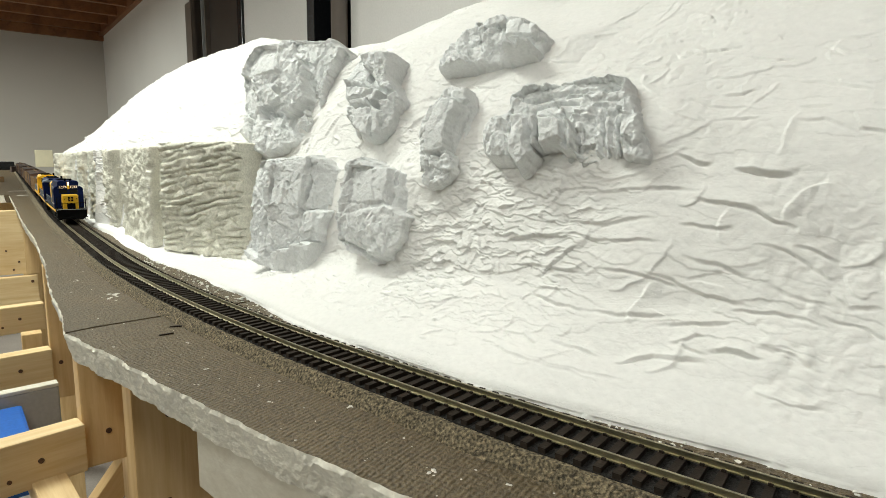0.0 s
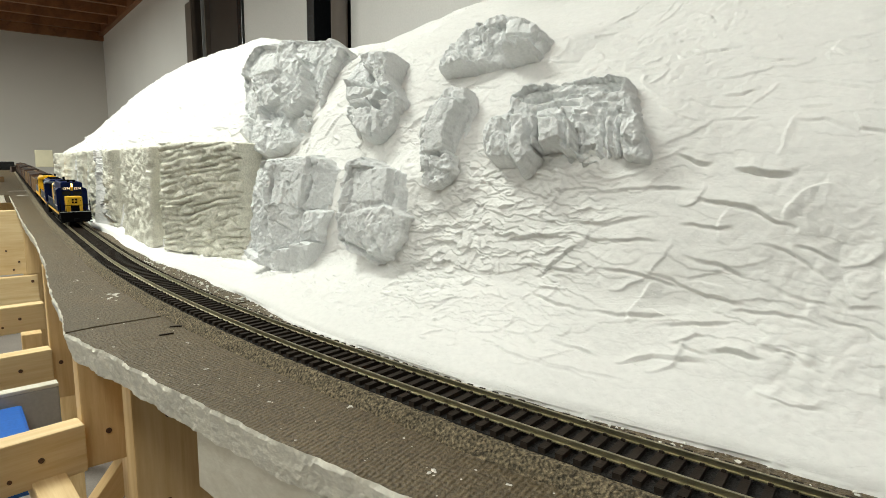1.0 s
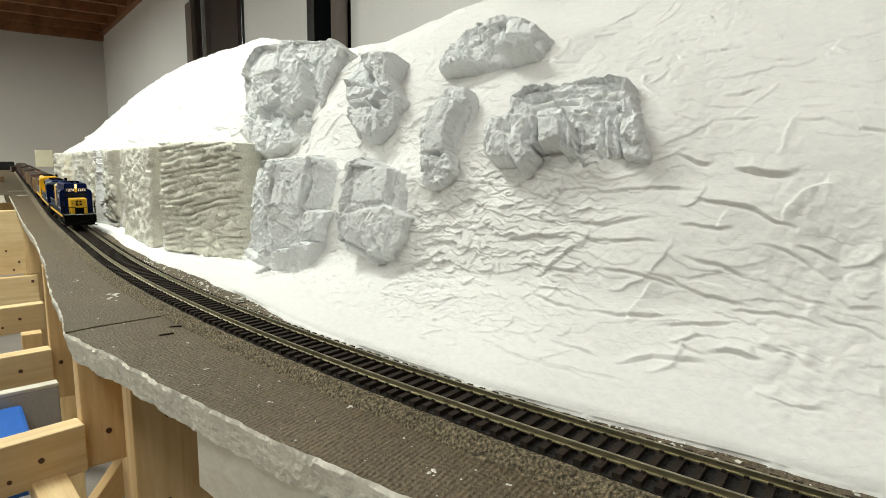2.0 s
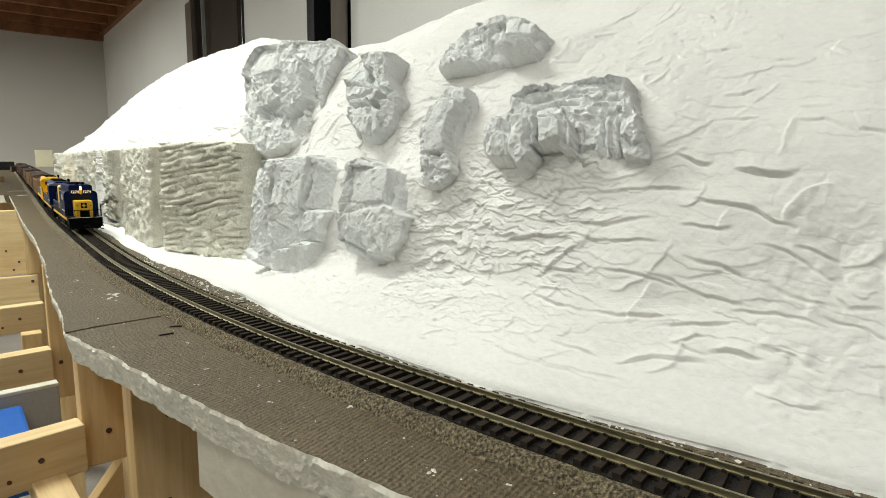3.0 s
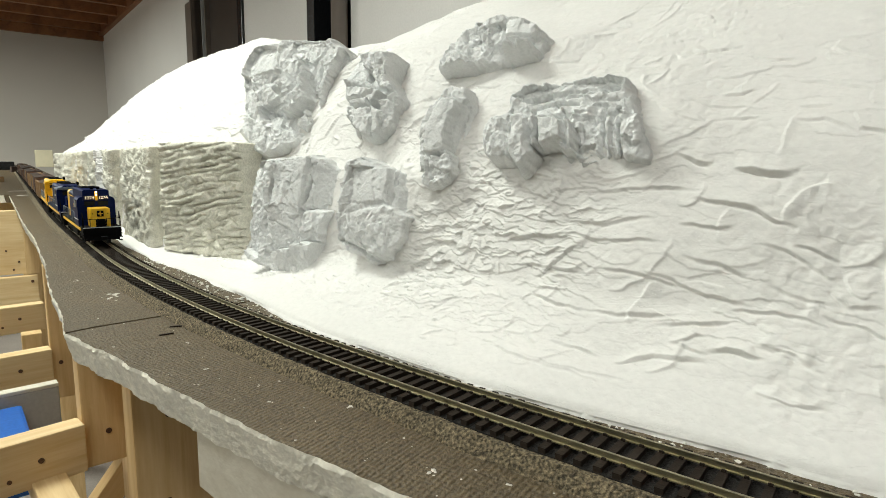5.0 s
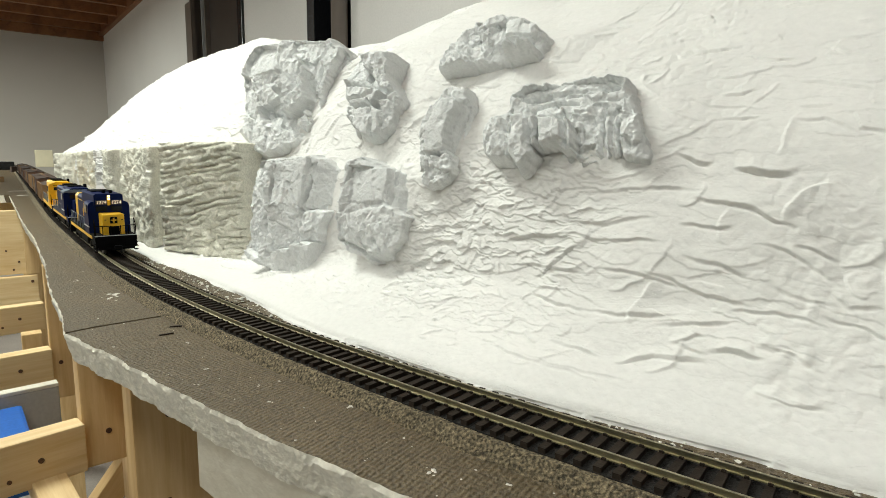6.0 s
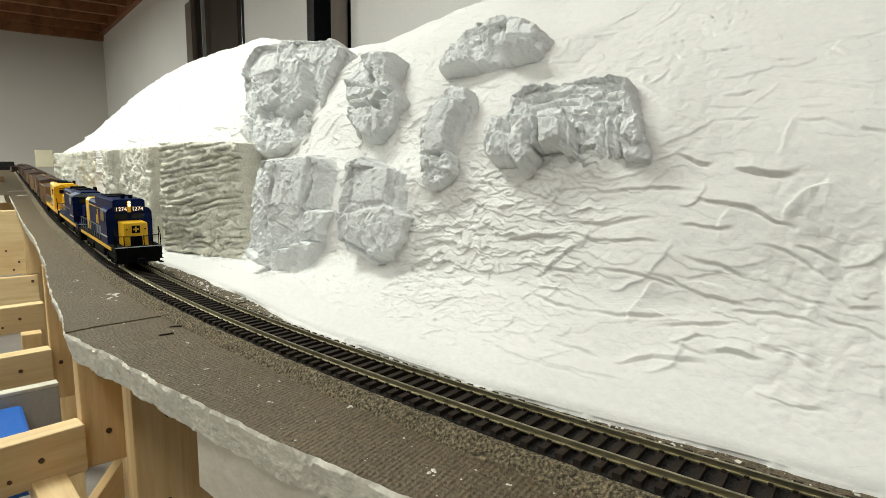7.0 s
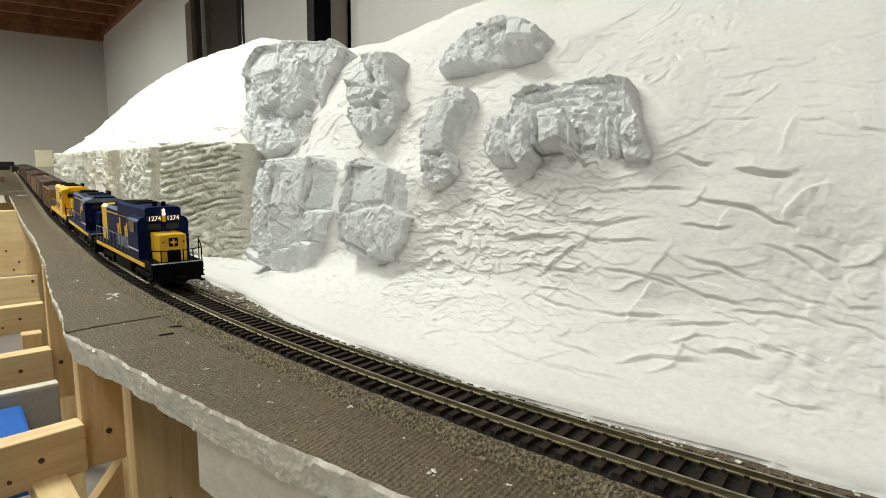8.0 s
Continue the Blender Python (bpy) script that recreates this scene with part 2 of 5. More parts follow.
def sweep(name, ss, section, material, parent=None, smooth=False, wobble=0.0, seed=0, closed=True):
    """A cross-section of (l, z) swept along the run of the track."""
    sec = np.asarray(section, float)
    S, L = np.meshgrid(ss, sec[:, 0], indexing="ij")
    Z = np.broadcast_to(sec[:, 1], S.shape).copy()
    if wobble:
        L = L + wobble * fbm(S * 160, Z * 300 + L * 160, 0, seed, 3)
        Z = Z + wobble * 0.6 * fbm(S * 190, L * 300, 3.3, seed + 5, 3)
    return from_arrays(name, plan(S, L, Z), quads(len(ss), len(sec), closed, True), material, parent, smooth)


# ---------------------------------------------------------------- room
WD = Vector((math.cos(radians(127.93)), math.sin(radians(127.93)), 0))     # along the side wall
WN = Vector((WD.y, -WD.x, 0))                                              # towards the side wall
CEIL = RT + 1.30


def room_pose():
    m = Matrix.Identity(4)
    m.col[0][:3], m.col[1][:3], m.col[2][:3] = WD, -WN, (0, 0, 1)
    return m


ROOM = room_pose()   # x along the side wall, y away from it, origin under the eye
SIDE, FAR, NEARW, BACK = -1.03, 6.58, -3.0, 3.6


def room():
    bm = box(B(), NEARW - 0.2, FAR + 0.2, SIDE - 0.2, BACK + 0.2, -0.1, 0.0)
    tagged(obj("floor", bm, "concrete"), "grey-brown concrete workshop floor", "floor", kind="structure").matrix_basis = ROOM
    bm = box(B(), FAR, FAR + 0.15, SIDE - 0.15, BACK + 0.15, 0, CEIL)
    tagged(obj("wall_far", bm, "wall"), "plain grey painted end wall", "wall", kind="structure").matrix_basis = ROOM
    bm = box(B(), NEARW - 0.15, NEARW, SIDE - 0.15, BACK + 0.15, 0, CEIL)
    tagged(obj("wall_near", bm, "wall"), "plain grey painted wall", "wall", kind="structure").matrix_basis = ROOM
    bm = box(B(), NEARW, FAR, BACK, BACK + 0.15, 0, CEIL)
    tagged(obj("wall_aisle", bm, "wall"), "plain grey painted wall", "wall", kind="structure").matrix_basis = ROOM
    # side wall with a door opening and a recess
    bm = B()
    top = RT + 0.95
    for x0, x1, z0, z1 in ((NEARW, 1.84, 0, CEIL), (2.16, 2.84, 0, CEIL), (3.76, FAR, 0, CEIL), (2.84, 3.76, top, CEIL), (1.84, 2.16, top, CEIL)):
        box(bm, x0, x1, SIDE - 0.15, SIDE, z0, z1)
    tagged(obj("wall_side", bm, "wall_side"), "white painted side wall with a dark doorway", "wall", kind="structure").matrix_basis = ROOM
    # ceiling boards on joists
    bm = box(B(), NEARW - 0.15, FAR + 0.15, SIDE - 0.15, BACK + 0.15, CEIL, CEIL + 0.05)
    x = NEARW + 0.2
    while x < FAR:
        box(bm, x, x + 0.045, SIDE, BACK, CEIL - 0.10, CEIL - 0.001)
        x += 0.40
    box(bm, FAR - 0.05, FAR - 0.002, SIDE, BACK, CEIL - 0.16, CEIL - 0.001)
    box(bm, NEARW, FAR, SIDE + 0.002, SIDE + 0.04, CEIL - 0.12, CEIL - 0.001)
    tagged(obj("ceiling", bm, "ceiling"), "red-brown stained timber ceiling with joists", "ceiling", kind="structure").matrix_basis = ROOM
    # the door
    d = empty("door_1", ROOM @ pose(3.3, SIDE, 0), "dark brown door in a grey-brown frame in the side wall", "door", kind="structure")
    part("door_frame", box(box(B(), 0.28, 0.46, -0.16, 0.012, 0, top, 0.004), 0.28, 0.30, -0.16, 0.03, 0, top), "doorframe", d)
    part("door_frame", box(B(), -0.46, -0.40, -0.16, 0.012, 0, top, 0.004), "black", d)
    part("door_leaf", box(B(), -0.40, 0.28, -0.10, -0.055, 0.01, top, 0.003), "door", d)
    part("door_seal", box(B(), 0.255, 0.262, -0.055, -0.02, 0.01, top), "silver", d)
    part("door_seal", box(B(), 0.225, 0.24, -0.055, -0.03, 0.01, top), "doorframe", d)
    # the narrow dark glazed opening
    w = empty("window_1", ROOM @ pose(2.0, SIDE, 0), "narrow tall dark window with black frame", "window", kind="structure")
    part("window_frame", box(box(box(B(), 0.10, 0.16, -0.15, 0.008, 0.9, top), -0.02, 0.02, -0.13, -0.05, 0.9, top), -0.13, -0.10, -0.15, 0.006, 0.9, top), "black", w)
    part("pane", box(B(), -0.10, 0.10, -0.11, -0.10, 0.9, top), "black", w)
    part("sill", box(B(), -0.16, 0.16, -0.15, 0.02, 0.0, 0.9), "wall_side", w)
    p = tagged(obj("wall_pipe", cyl(B(), (1.865, SIDE + 0.03, 0.0), (1.865, SIDE + 0.03, CEIL - 0.12), 0.028, 20), "doorframe", smooth=True),
               "grey-brown vertical pipe fixed to the white wall", "pipe")
    p.matrix_basis = ROOM


def tube_light(x, y, power, span=1.2):
    z = CEIL - 0.10
    e = empty("ceiling_light", ROOM @ pose(x, y, z), "unseen white fluorescent tube light added under the ceiling joists", "lamp", "ceiling lights")
    part("housing", box(B(), -span / 2 - 0.02, span / 2 + 0.02, -0.07, 0.07, -0.05, 0.0, 0.006), "fixture", e)
    for dy in (-0.035, 0.035):
        part("tube", cyl(B(), (0.02 - span / 2, dy, -0.072), (span / 2 - 0.02, dy, -0.072), 0.013, 14), "tube", e, smooth=True)
    la = bpy.data.lights.new("tube_glow", "AREA")
    la.shape, la.size, la.size_y, la.energy, la.color = "RECTANGLE", span, 0.14, power, (0.945, 1.0, 0.90)
    lo = new("tube_glow", la)
    lo.matrix_basis = ROOM @ pose(x, y, z - 0.10)
    lo.parent = None


room()
# fixtures out of view; the last three are added as fill light
tube_light(1.08, 0.16, 18, 0.6)
tube_light(-0.45, 0.42, 5.0)
tube_light(0.5, 1.7, 21)
tube_light(4.2, 1.2, 98)


# ---------------------------------------------------------------- benchwork
def edge_l(s):
    return np.interp(s, (-0.5, 0.093, 0.17, 0.30, 0.355, 0.40, 0.61, 0.84, 1.45, 1.75, 1.85, 8), (-0.050, -0.0535, -0.060, -0.0675, -0.075, -0.067, -0.051, -0.046, -0.054, -0.06, -0.47, -0.47))


def fibreboard(name, s0, s1, step, label):
    ss = np.arange(s0, s1 + 1e-6, step)
    e = edge_l(ss)
    e = e + 0.0016 * fbm(ss * 70, 0.5, 0, 3, 4) + 0.0008 * fbm(ss * 400, 2.5, 0, 9, 3)
    inner = np.full_like(ss, 0.12)
    cols, mids = [], []
    # upper side
    for k in np.linspace(0, 1, 14):
        cols.append((inner * (1 - k) + e * k, np.full_like(ss, -0.0105) - (0.0006 if k == 1 else 0)))
    # torn edge
    for j, k in enumerate(np.linspace(0, 1, 9)[1:]):
        r = 0.0013 * fbm(ss * 150, k * 3.1, j * 0.12, 21, 4) + 0.0005 * fbm(ss * 520, k * 9, 0, 22, 2)
        cols.append((e + 0.0045 * k + r - 0.001, np.full_like(ss, -0.0108 - 0.0180 * k)))
    cols.append((inner, np.full_like(ss, -0.0290)))
    P = np.stack([plan(ss, l, z) for l, z in cols], 1)
    q = quads(len(ss), len(cols), True)
    col = np.tile(np.arange(len(cols)), len(ss) - 1)
    ob = from_arrays(name, P, q, ["bench", "edge"], smooth=False, mids=(col >= 13).astype(int))
    me = ob.data
    bm = bmesh.new()
    bm.from_mesh(me)
    bmesh.ops.holes_fill(bm, edges=[x for x in bm.edges if x.is_boundary])
    bmesh.ops.recalc_face_normals(bm, faces=bm.faces)
    bm.to_mesh(me)
    bm.free()
    return tagged(ob, label, "fibreboard sheet", "benchtop sheets")


def board(name, m, lx, ly, lz, material, label, category="board", group="", bevel=0.0015, knots=()):
    """A sawn board from its corner: lx, ly, lz along its own axes."""
    e = tagged(obj(name, box(B(), 0, lx, 0, ly, 0, lz, bevel), material), label, category, group)
    e.matrix_basis = m
    for (x, y, z, r, ax) in knots:
        bm = B()
        d = Vector((0, 0, 0))
        d[ax] = 0.0008
        c = Vector((x, y, z))
        cyl(bm, c - d, c + d, r, 14)
        part("knot", bm, "knot", e)
    return e


def lane(s, l, z):
    """Pose at a place of the track plan: x along the run, y to the aisle side."""
    return Matrix.Translation(at(s, l, z)) @ pose(0, 0, 0, 0, 0, heading(s))


def benchwork():
    fibreboard("benchtop_sheet", -0.35, 0.352, 0.0022, "brown painted fibreboard sheet with torn grey edge under the track")
    fibreboard("benchtop_sheet", 0.3545, 1.75, 0.004, "brown painted fibreboard sheet with torn grey edge under the track")
    fibreboard("benchtop_sheet", 1.7525, 6.3, 0.05, "brown painted fibreboard sheet under the far end of the track")
    # pale strip below the sheet
    S0, S1 = -0.3, 0.230
    ss = np.linspace(S0, S1, 40)
    sec = [(-0.0535, -0.0292), (-0.0535, -0.0620), (-0.0345, -0.0620), (-0.0345, -0.0292)]
    ob = sweep("fascia_strip", ss, sec, "whitewood")
    bm = bmesh.new()
    bm.from_mesh(ob.data)
    bmesh.ops.holes_fill(bm, edges=[x for x in bm.edges if x.is_boundary])
    bm.to_mesh(ob.data)
    bm.free()
    tagged(ob, "pale whitewashed timber strip under the benchtop edge", "timber strip")


benchwork()


def roadbed():
    e = empty("cork_roadbed", Matrix.Identity(4), "brown speckled cork roadbed strips under the rails", "roadbed")
    ss = np.arange(-0.35, 2.6, 0.0016)
    sec = [(0.0215, -0.0105), (0.0205, -0.0090), (0.0190, -0.0072), (0.0178, -0.0060), (0.0170, -0.0050), (0.010, -0.0047), (0.0002, -0.0047), (0.0002, -0.0104)]
    sweep("cork_strip", ss, sec, "cork", e, wobble=0.0012, seed=4)
    sweep("cork_strip", ss, [(-a, b) for a, b in sec][::-1], "cork", e, wobble=0.0012, seed=8)
    sweep("far_strip", np.arange(2.6, 6.2, 0.05), [(0.0215, -0.0105), (0.0170, -0.0050), (-0.0170, -0.0050), (-0.0215, -0.0105)], "cork", e)


roadbed()


# ---------------------------------------------------------------- timber frame under the bench
def frame_timber():
    g = "bench risers"
    lab = "upright pine board with knots carrying the benchtop"
    for s, l, z0, w, kn in ((0.349, -0.044, -0.45, 0.064, ((0.022, -0.075), (0.006, -0.16), (0.019, -0.135))),
                            (0.463, -0.051, -0.152, 0.064, ((0.018, -0.125), (0.012, -0.062))),
                            (0.717, -0.047, -0.182, 0.064, ((0.009, -0.14),)),
                            (1.297, -0.046, -0.135, 0.045, ()),
                            (1.95, -0.10, -0.20, 0.064, ())):
        m = lane(s, l, z0)
        h = -0.0292 - z0
        board("riser_post", m @ pose(0, -w, 0), 0.019, w, h, "pine", lab, "post", g,
              knots=[(0.0, w - a, b - z0, 0.0022, 0) for a, b in kn])
    g = "cross joists"
    lab = "pale pine joist laid across under the bench"
    for s, l, z0, h in ((0.455, -0.050, -0.150, 0.038), (0.708, -0.046, -0.159, 0.038), (0.938, -0.036, -0.155, 0.038), (1.95, -0.05, -0.16, 0.038)):
        board("cross_joist", lane(s, l, z0) @ pose(0.0, 0, 0, 0, 0, 6), 0.019, 0.75, h, "pine_y", lab, "joist", g,
              knots=[(0.0, 0.03, 0.02, 0.002, 0), (0.0, 0.05, 0.011, 0.0016, 0)])
    board("back_board", lane(1.45, -0.025, -0.158), 0.018, 0.6, 0.133, "pine_y", "wide pale pine board standing across under the bench", "board",
          knots=[(0, 0.040, 0.010, 0.0022, 0), (0, 0.030, 0.026, 0.002, 0), (0, 0.05, 0.05, 0.002, 0)])
    board("back_board", lane(1.44, -0.025, -0.222), 0.018, 0.6, 0.060, "pine_y", "wide pale pine board standing across under the bench", "board",
          knots=[(0, 0.010, 0.048, 0.003, 0)])
    board("grey_panel", lane(0.60, -0.050, -0.168) @ pose(0, 0, 0, 0, 0, 4), 0.010, 0.30, 0.040, "panelgrey", "pale grey panel with a white top edge between the joists", "panel")
    board("panel_capping", lane(0.60, -0.050, -0.128) @ pose(0, 0, 0, 0, 0, 4), 0.012, 0.30, 0.0035, "whitewood", "white strip along the top of a grey panel", "strip", bevel=0.0008)
    board("small_block", lane(0.85, -0.046, -0.185), 0.02, 0.022, 0.048, "pine", "short pale pine block under the bench", "block")
    bm = box(B(), 0, 0.08, 0, 0.20, 0, 0.05, 0.003)
    e = tagged(obj("storage_box", bm, "bluebox"), "bright blue plastic box lying between the joists", "box")
    e.matrix_basis = lane(0.51, -0.079, -0.184)
    board("diagonal_brace", lane(0.548, -0.031, -0.245) @ pose(0, 0, 0, 52), 0.019, 0.022, 0.16, "pine", "diagonal pale pine brace below the bench", "brace").matrix_basis = lane(0.548, -0.034, -0.262) @ pose(0, 0, 0, 38)
    board("stub_board", lane(0.395, -0.064, -0.164), 0.10, 0.022, 0.019, "pine_x", "sawn end of a pale pine board", "board", knots=[(0.0, 0.008, 0.009, 0.0018, 0)])
    # trestle legs and a low shelf carry it all
    for s in (0.42, 1.45, 2.9, 4.6):
        for l in (0.03, 0.55):
            board("trestle_leg", lane(s, l, -RT) @ pose(0.02, 0, 0), 0.07, 0.045, RT - 0.0293, "pine", "pine trestle leg standing on the floor", "leg", "trestle legs")


def waffle(m, period, depth):
    """Adds the pressed ribs of fibreboard, across the run of the track, over the grain."""
    nt = m.node_tree
    b = nt.nodes["Principled BSDF"]
    tc = nt.nodes.new("ShaderNodeTexCoord")
    ro = nt.nodes.new("ShaderNodeMapping")
    ro.inputs["Rotation"].default_value = (0, 0, radians(-146))
    nt.links.new(tc.outputs["Object"], ro.inputs[0])
    prev = b.inputs["Normal"].links[0].from_socket
    for axis, dd in (("X", depth), ("Y", depth * 0.4)):
        w = nt.nodes.new("ShaderNodeTexWave")
        w.bands_direction = axis
        w.inputs["Scale"].default_value = 2 * math.pi / (20 * period)
        w.inputs["Distortion"].default_value, w.inputs["Detail"].default_value = 1.2, 2.0
        nt.links.new(ro.outputs[0], w.inputs[0])
        bn = nt.nodes.new("ShaderNodeBump")
        bn.inputs["Distance"].default_value = dd
        nt.links.new(w.outputs["Fac"], bn.inputs["Height"])
        nt.links.new(prev, bn.inputs["Normal"])
        prev = bn.outputs[0]
    nt.links.new(prev, b.inputs["Normal"])


waffle(M["bench"], 0.0022, 0.00022)
M["pine_y"] = wood("pine_crosswise", (0.82, 0.64, 0.37), (0.66, 0.45, 0.21), along=1)
M["panelgrey"] = mat("grey_board", (0.42, 0.41, 0.38), 0.7, vary=0.06, scale=20, fine=0.04)
frame_timber()


# ---------------------------------------------------------------- track
def track_lines():
    t = empty("railway_track", Matrix.Identity(4), "model railway track with dull metal rails on black sleepers", "track")
    sec = [(0.0005, 0.0), (0.0005, -0.0007), (0.00022, -0.0009), (0.00022, -0.0019), (0.0010, -0.0021), (0.0010, -0.0025),
           (-0.0010, -0.0025), (-0.0010, -0.0021), (-0.00022, -0.0019), (-0.00022, -0.0009), (-0.0005, -0.0007), (-0.0005, 0.0)]
    ss = np.concatenate([np.arange(-0.35, 1.0, 0.006), np.arange(1.0, 6.2, 0.03)])
    for side in (-0.00825, 0.00825):
        sweep("rail", ss, [(a + side, b) for a, b in sec], "rail", t)
    # thin dark strip on the cork: the shade between sleepers, put in as colour
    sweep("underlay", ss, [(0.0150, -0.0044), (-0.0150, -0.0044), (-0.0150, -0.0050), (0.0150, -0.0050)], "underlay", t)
    # one sleeper with spike heads
    bm = B()
    box(bm, -0.00135, 0.00135, -0.0150, 0.0150, -0.0046, -0.0025)
    for y in (-0.00825, 0.00825):
        for dy in (-0.0015, 0.0015):
            box(bm, -0.0007, 0.0007, y + dy - 0.0004, y + dy + 0.0004, -0.0026, -0.0017)
    tie = part("sleeper", bm, "tie", t)
    n, step = 0, 0.0064
    s = -0.10
    rest_v, rest_f = [], []
    src = np.array([v.co[:] for v in tie.data.vertices])
    srcf = [list(f.vertices) for f in tie.data.polygons]
    rng = random.Random(5)
    while s < 4.6:
        m = lane(s, 0, 0) @ pose(0, rng.uniform(-0.0002, 0.0002), 0, 0, 0, rng.uniform(-0.8, 0.8))
        if n < 300:
            o = tie if n == 0 else new("sleeper", tie.data)
            o.parent = t
            o.matrix_basis = m
        else:
            k = len(rest_v)
            mm = np.array(m)
            rest_v += (src @ mm[:3, :3].T + mm[:3, 3]).tolist()
            rest_f += [[i + k for i in f] for f in srcf]
        n, s = n + 1, s + step
    far = from_arrays("far_sleepers", rest_v, [f for f in rest_f], "tie", t, smooth=False)
    tagged(far, kind="stuff")


# near-black colour standing in for the shade between the sleepers
M["underlay"] = mat("sleeper_gap_shade", (0.016, 0.013, 0.011), 0.9, vary=0.3, scale=500, bump=0.0005, bump_scale=1500, fine=0.3)
track_lines()


# ---------------------------------------------------------------- plaster hill
SECTIONS = []


def section(s, *pts):
    SECTIONS.append((s, np.array(pts, float) / 1000))


section(-0.40, (35, -12), (38, -6), (60, 8), (80, 34), (99, 78), (122, 112), (170, 152), (300, 275), (470, 330), (520, -20))
section(0.02, (35, -12), (38, -6), (58, 8), (78, 32), (98, 76), (122, 110), (170, 150), (300, 262), (470, 300), (520, -20))
section(0.13, (27, -12), (30, -6), (62, 8), (83, 28), (100, 72), (122, 108), (165, 150), (300, 250), (470, 270), (520, -20))
section(0.25, (29, -12), (32, -6), (70, 5), (92, 22), (104, 75), (126, 118), (170, 166), (300, 238), (470, 240), (520, -20))
section(0.37, (40, -12), (43, -6), (78, 3), (99, 20), (112, 80), (132, 125), (175, 178), (300, 244), (470, 225), (520, -20))
section(0.47, (42, -12), (45, -8), (94, -5), (118, 15), (126, 85), (145, 125), (185, 178), (300, 238), (470, 220), (520, -20))
section(0.56, (34, -12), (37, -8), (76, -6), (98, 40), (104, 98), (122, 122), (190, 175), (300, 229), (470, 215), (520, -20))
section(0.65, (29, -12), (32, -8), (52, -6), (68, 40), (72, 98), (104, 122), (190, 180), (300, 232), (470, 220), (520, -20))
section(0.80, (33, -12), (36, -6), (54, -3), (62, 40), (66, 97), (98, 122), (185, 198), (300, 258), (470, 250), (520, -20))
section(0.905, (25, -12), (28, -6), (30, -3), (32, 40), (36, 98), (90, 126), (184, 206), (300, 276), (470, 266), (520, -20))
section(0.95, (28, -12), (31, -6), (38, -3), (44, 40), (48, 95), (90, 128), (182, 212), (300, 288), (470, 275), (520, -20))
section(1.40, (26, -12), (29, -6), (34, -3), (38, 40), (42, 92), (88, 130), (182, 222), (300, 304), (470, 290), (520, -20))
section(1.60, (26, -12), (29, -6), (34, -3), (38, 40), (42, 88), (88, 114), (182, 200), (300, 272), (470, 240), (520, -20))
section(1.68, (26, -12), (29, -12), (34, -12), (38, -12), (42, -12), (88, -12), (182, -12), (300, -12), (470, -14), (520, -20))


def hill_grid(ss, nv):
    key = np.array([a for a, _ in SECTIONS])
    prof = np.stack([b for _, b in SECTIONS])                       # section, point, (l, z)
    rows = np.stack([[np.interp(ss, key, prof[:, k, c]) for k in range(prof.shape[1])] for c in (0, 1)], -1)   # point, s, 2
    rows = np.transpose(rows, (1, 0, 2))
    kern = np.array([1, 2, 3, 4, 3, 2, 1]) / 16.0
    pad = np.concatenate([rows[:1].repeat(3, 0), rows, rows[-1:].repeat(3, 0)])
    rows = sum(w * pad[i:i + len(ss)] for i, w in enumerate(kern))
    # share columns where the face is seen
    knots = np.array([0, 0.02, 0.16, 0.28, 0.44, 0.58, 0.74, 0.93, 0.985, 1.0])
    v = np.linspace(0, 1, nv)
    L = np.stack([np.interp(v, knots, r[:, 0]) for r in rows])
    Z = np.stack([np.interp(v, knots, r[:, 1]) for r in rows])
    for _ in range(nv // 24):
        for A in (L, Z):
            A[:, 3:-1] = (A[:, 2:-2] + 2 * A[:, 3:-1] + np.concatenate([A[:, 4:], ], 1)) / 4
    return L, Z, v


LIPS = []


def chips(u, v, size, tall, lift, tip, droop, seed):
    """Flat broken plates, each lifted and tipped by chance, and drooping out towards its lower border."""
    iu, iv = np.floor(u / size).astype(np.int64), np.floor(v / (size * tall)).astype(np.int64)
    best, off = np.full(u.shape, 1e9), np.zeros(u.shape)
    z0 = np.zeros_like(iu)
    for a in (-1, 0, 1):
        for b in (-1, 0, 1):
            def r(k):
                return lattice(iu + a, iv + b, z0, seed + k)
            du, dv = u - (iu + a + 0.1 + 0.8 * r(0)) * size, v - (iv + b + 0.1 + 0.8 * r(1)) * size * tall
            d = du ** 2 + (dv / tall) ** 2
            w = d < best
            val = lift * (r(2) * 2 - 1) + tip * ((r(3) * 2 - 1) * du + (r(4) * 2 - 1) * dv) - droop * dv
            best, off = np.where(w, d, best), np.where(w, val, off)
    return off



def lip(height, width, *pts):
    """A trowel lip, in millimetres: its height, how far it feathers out above, and its line as run and way up the slope."""
    LIPS.append((height / 1000, width / 1000, np.array(pts, float) / 1000))


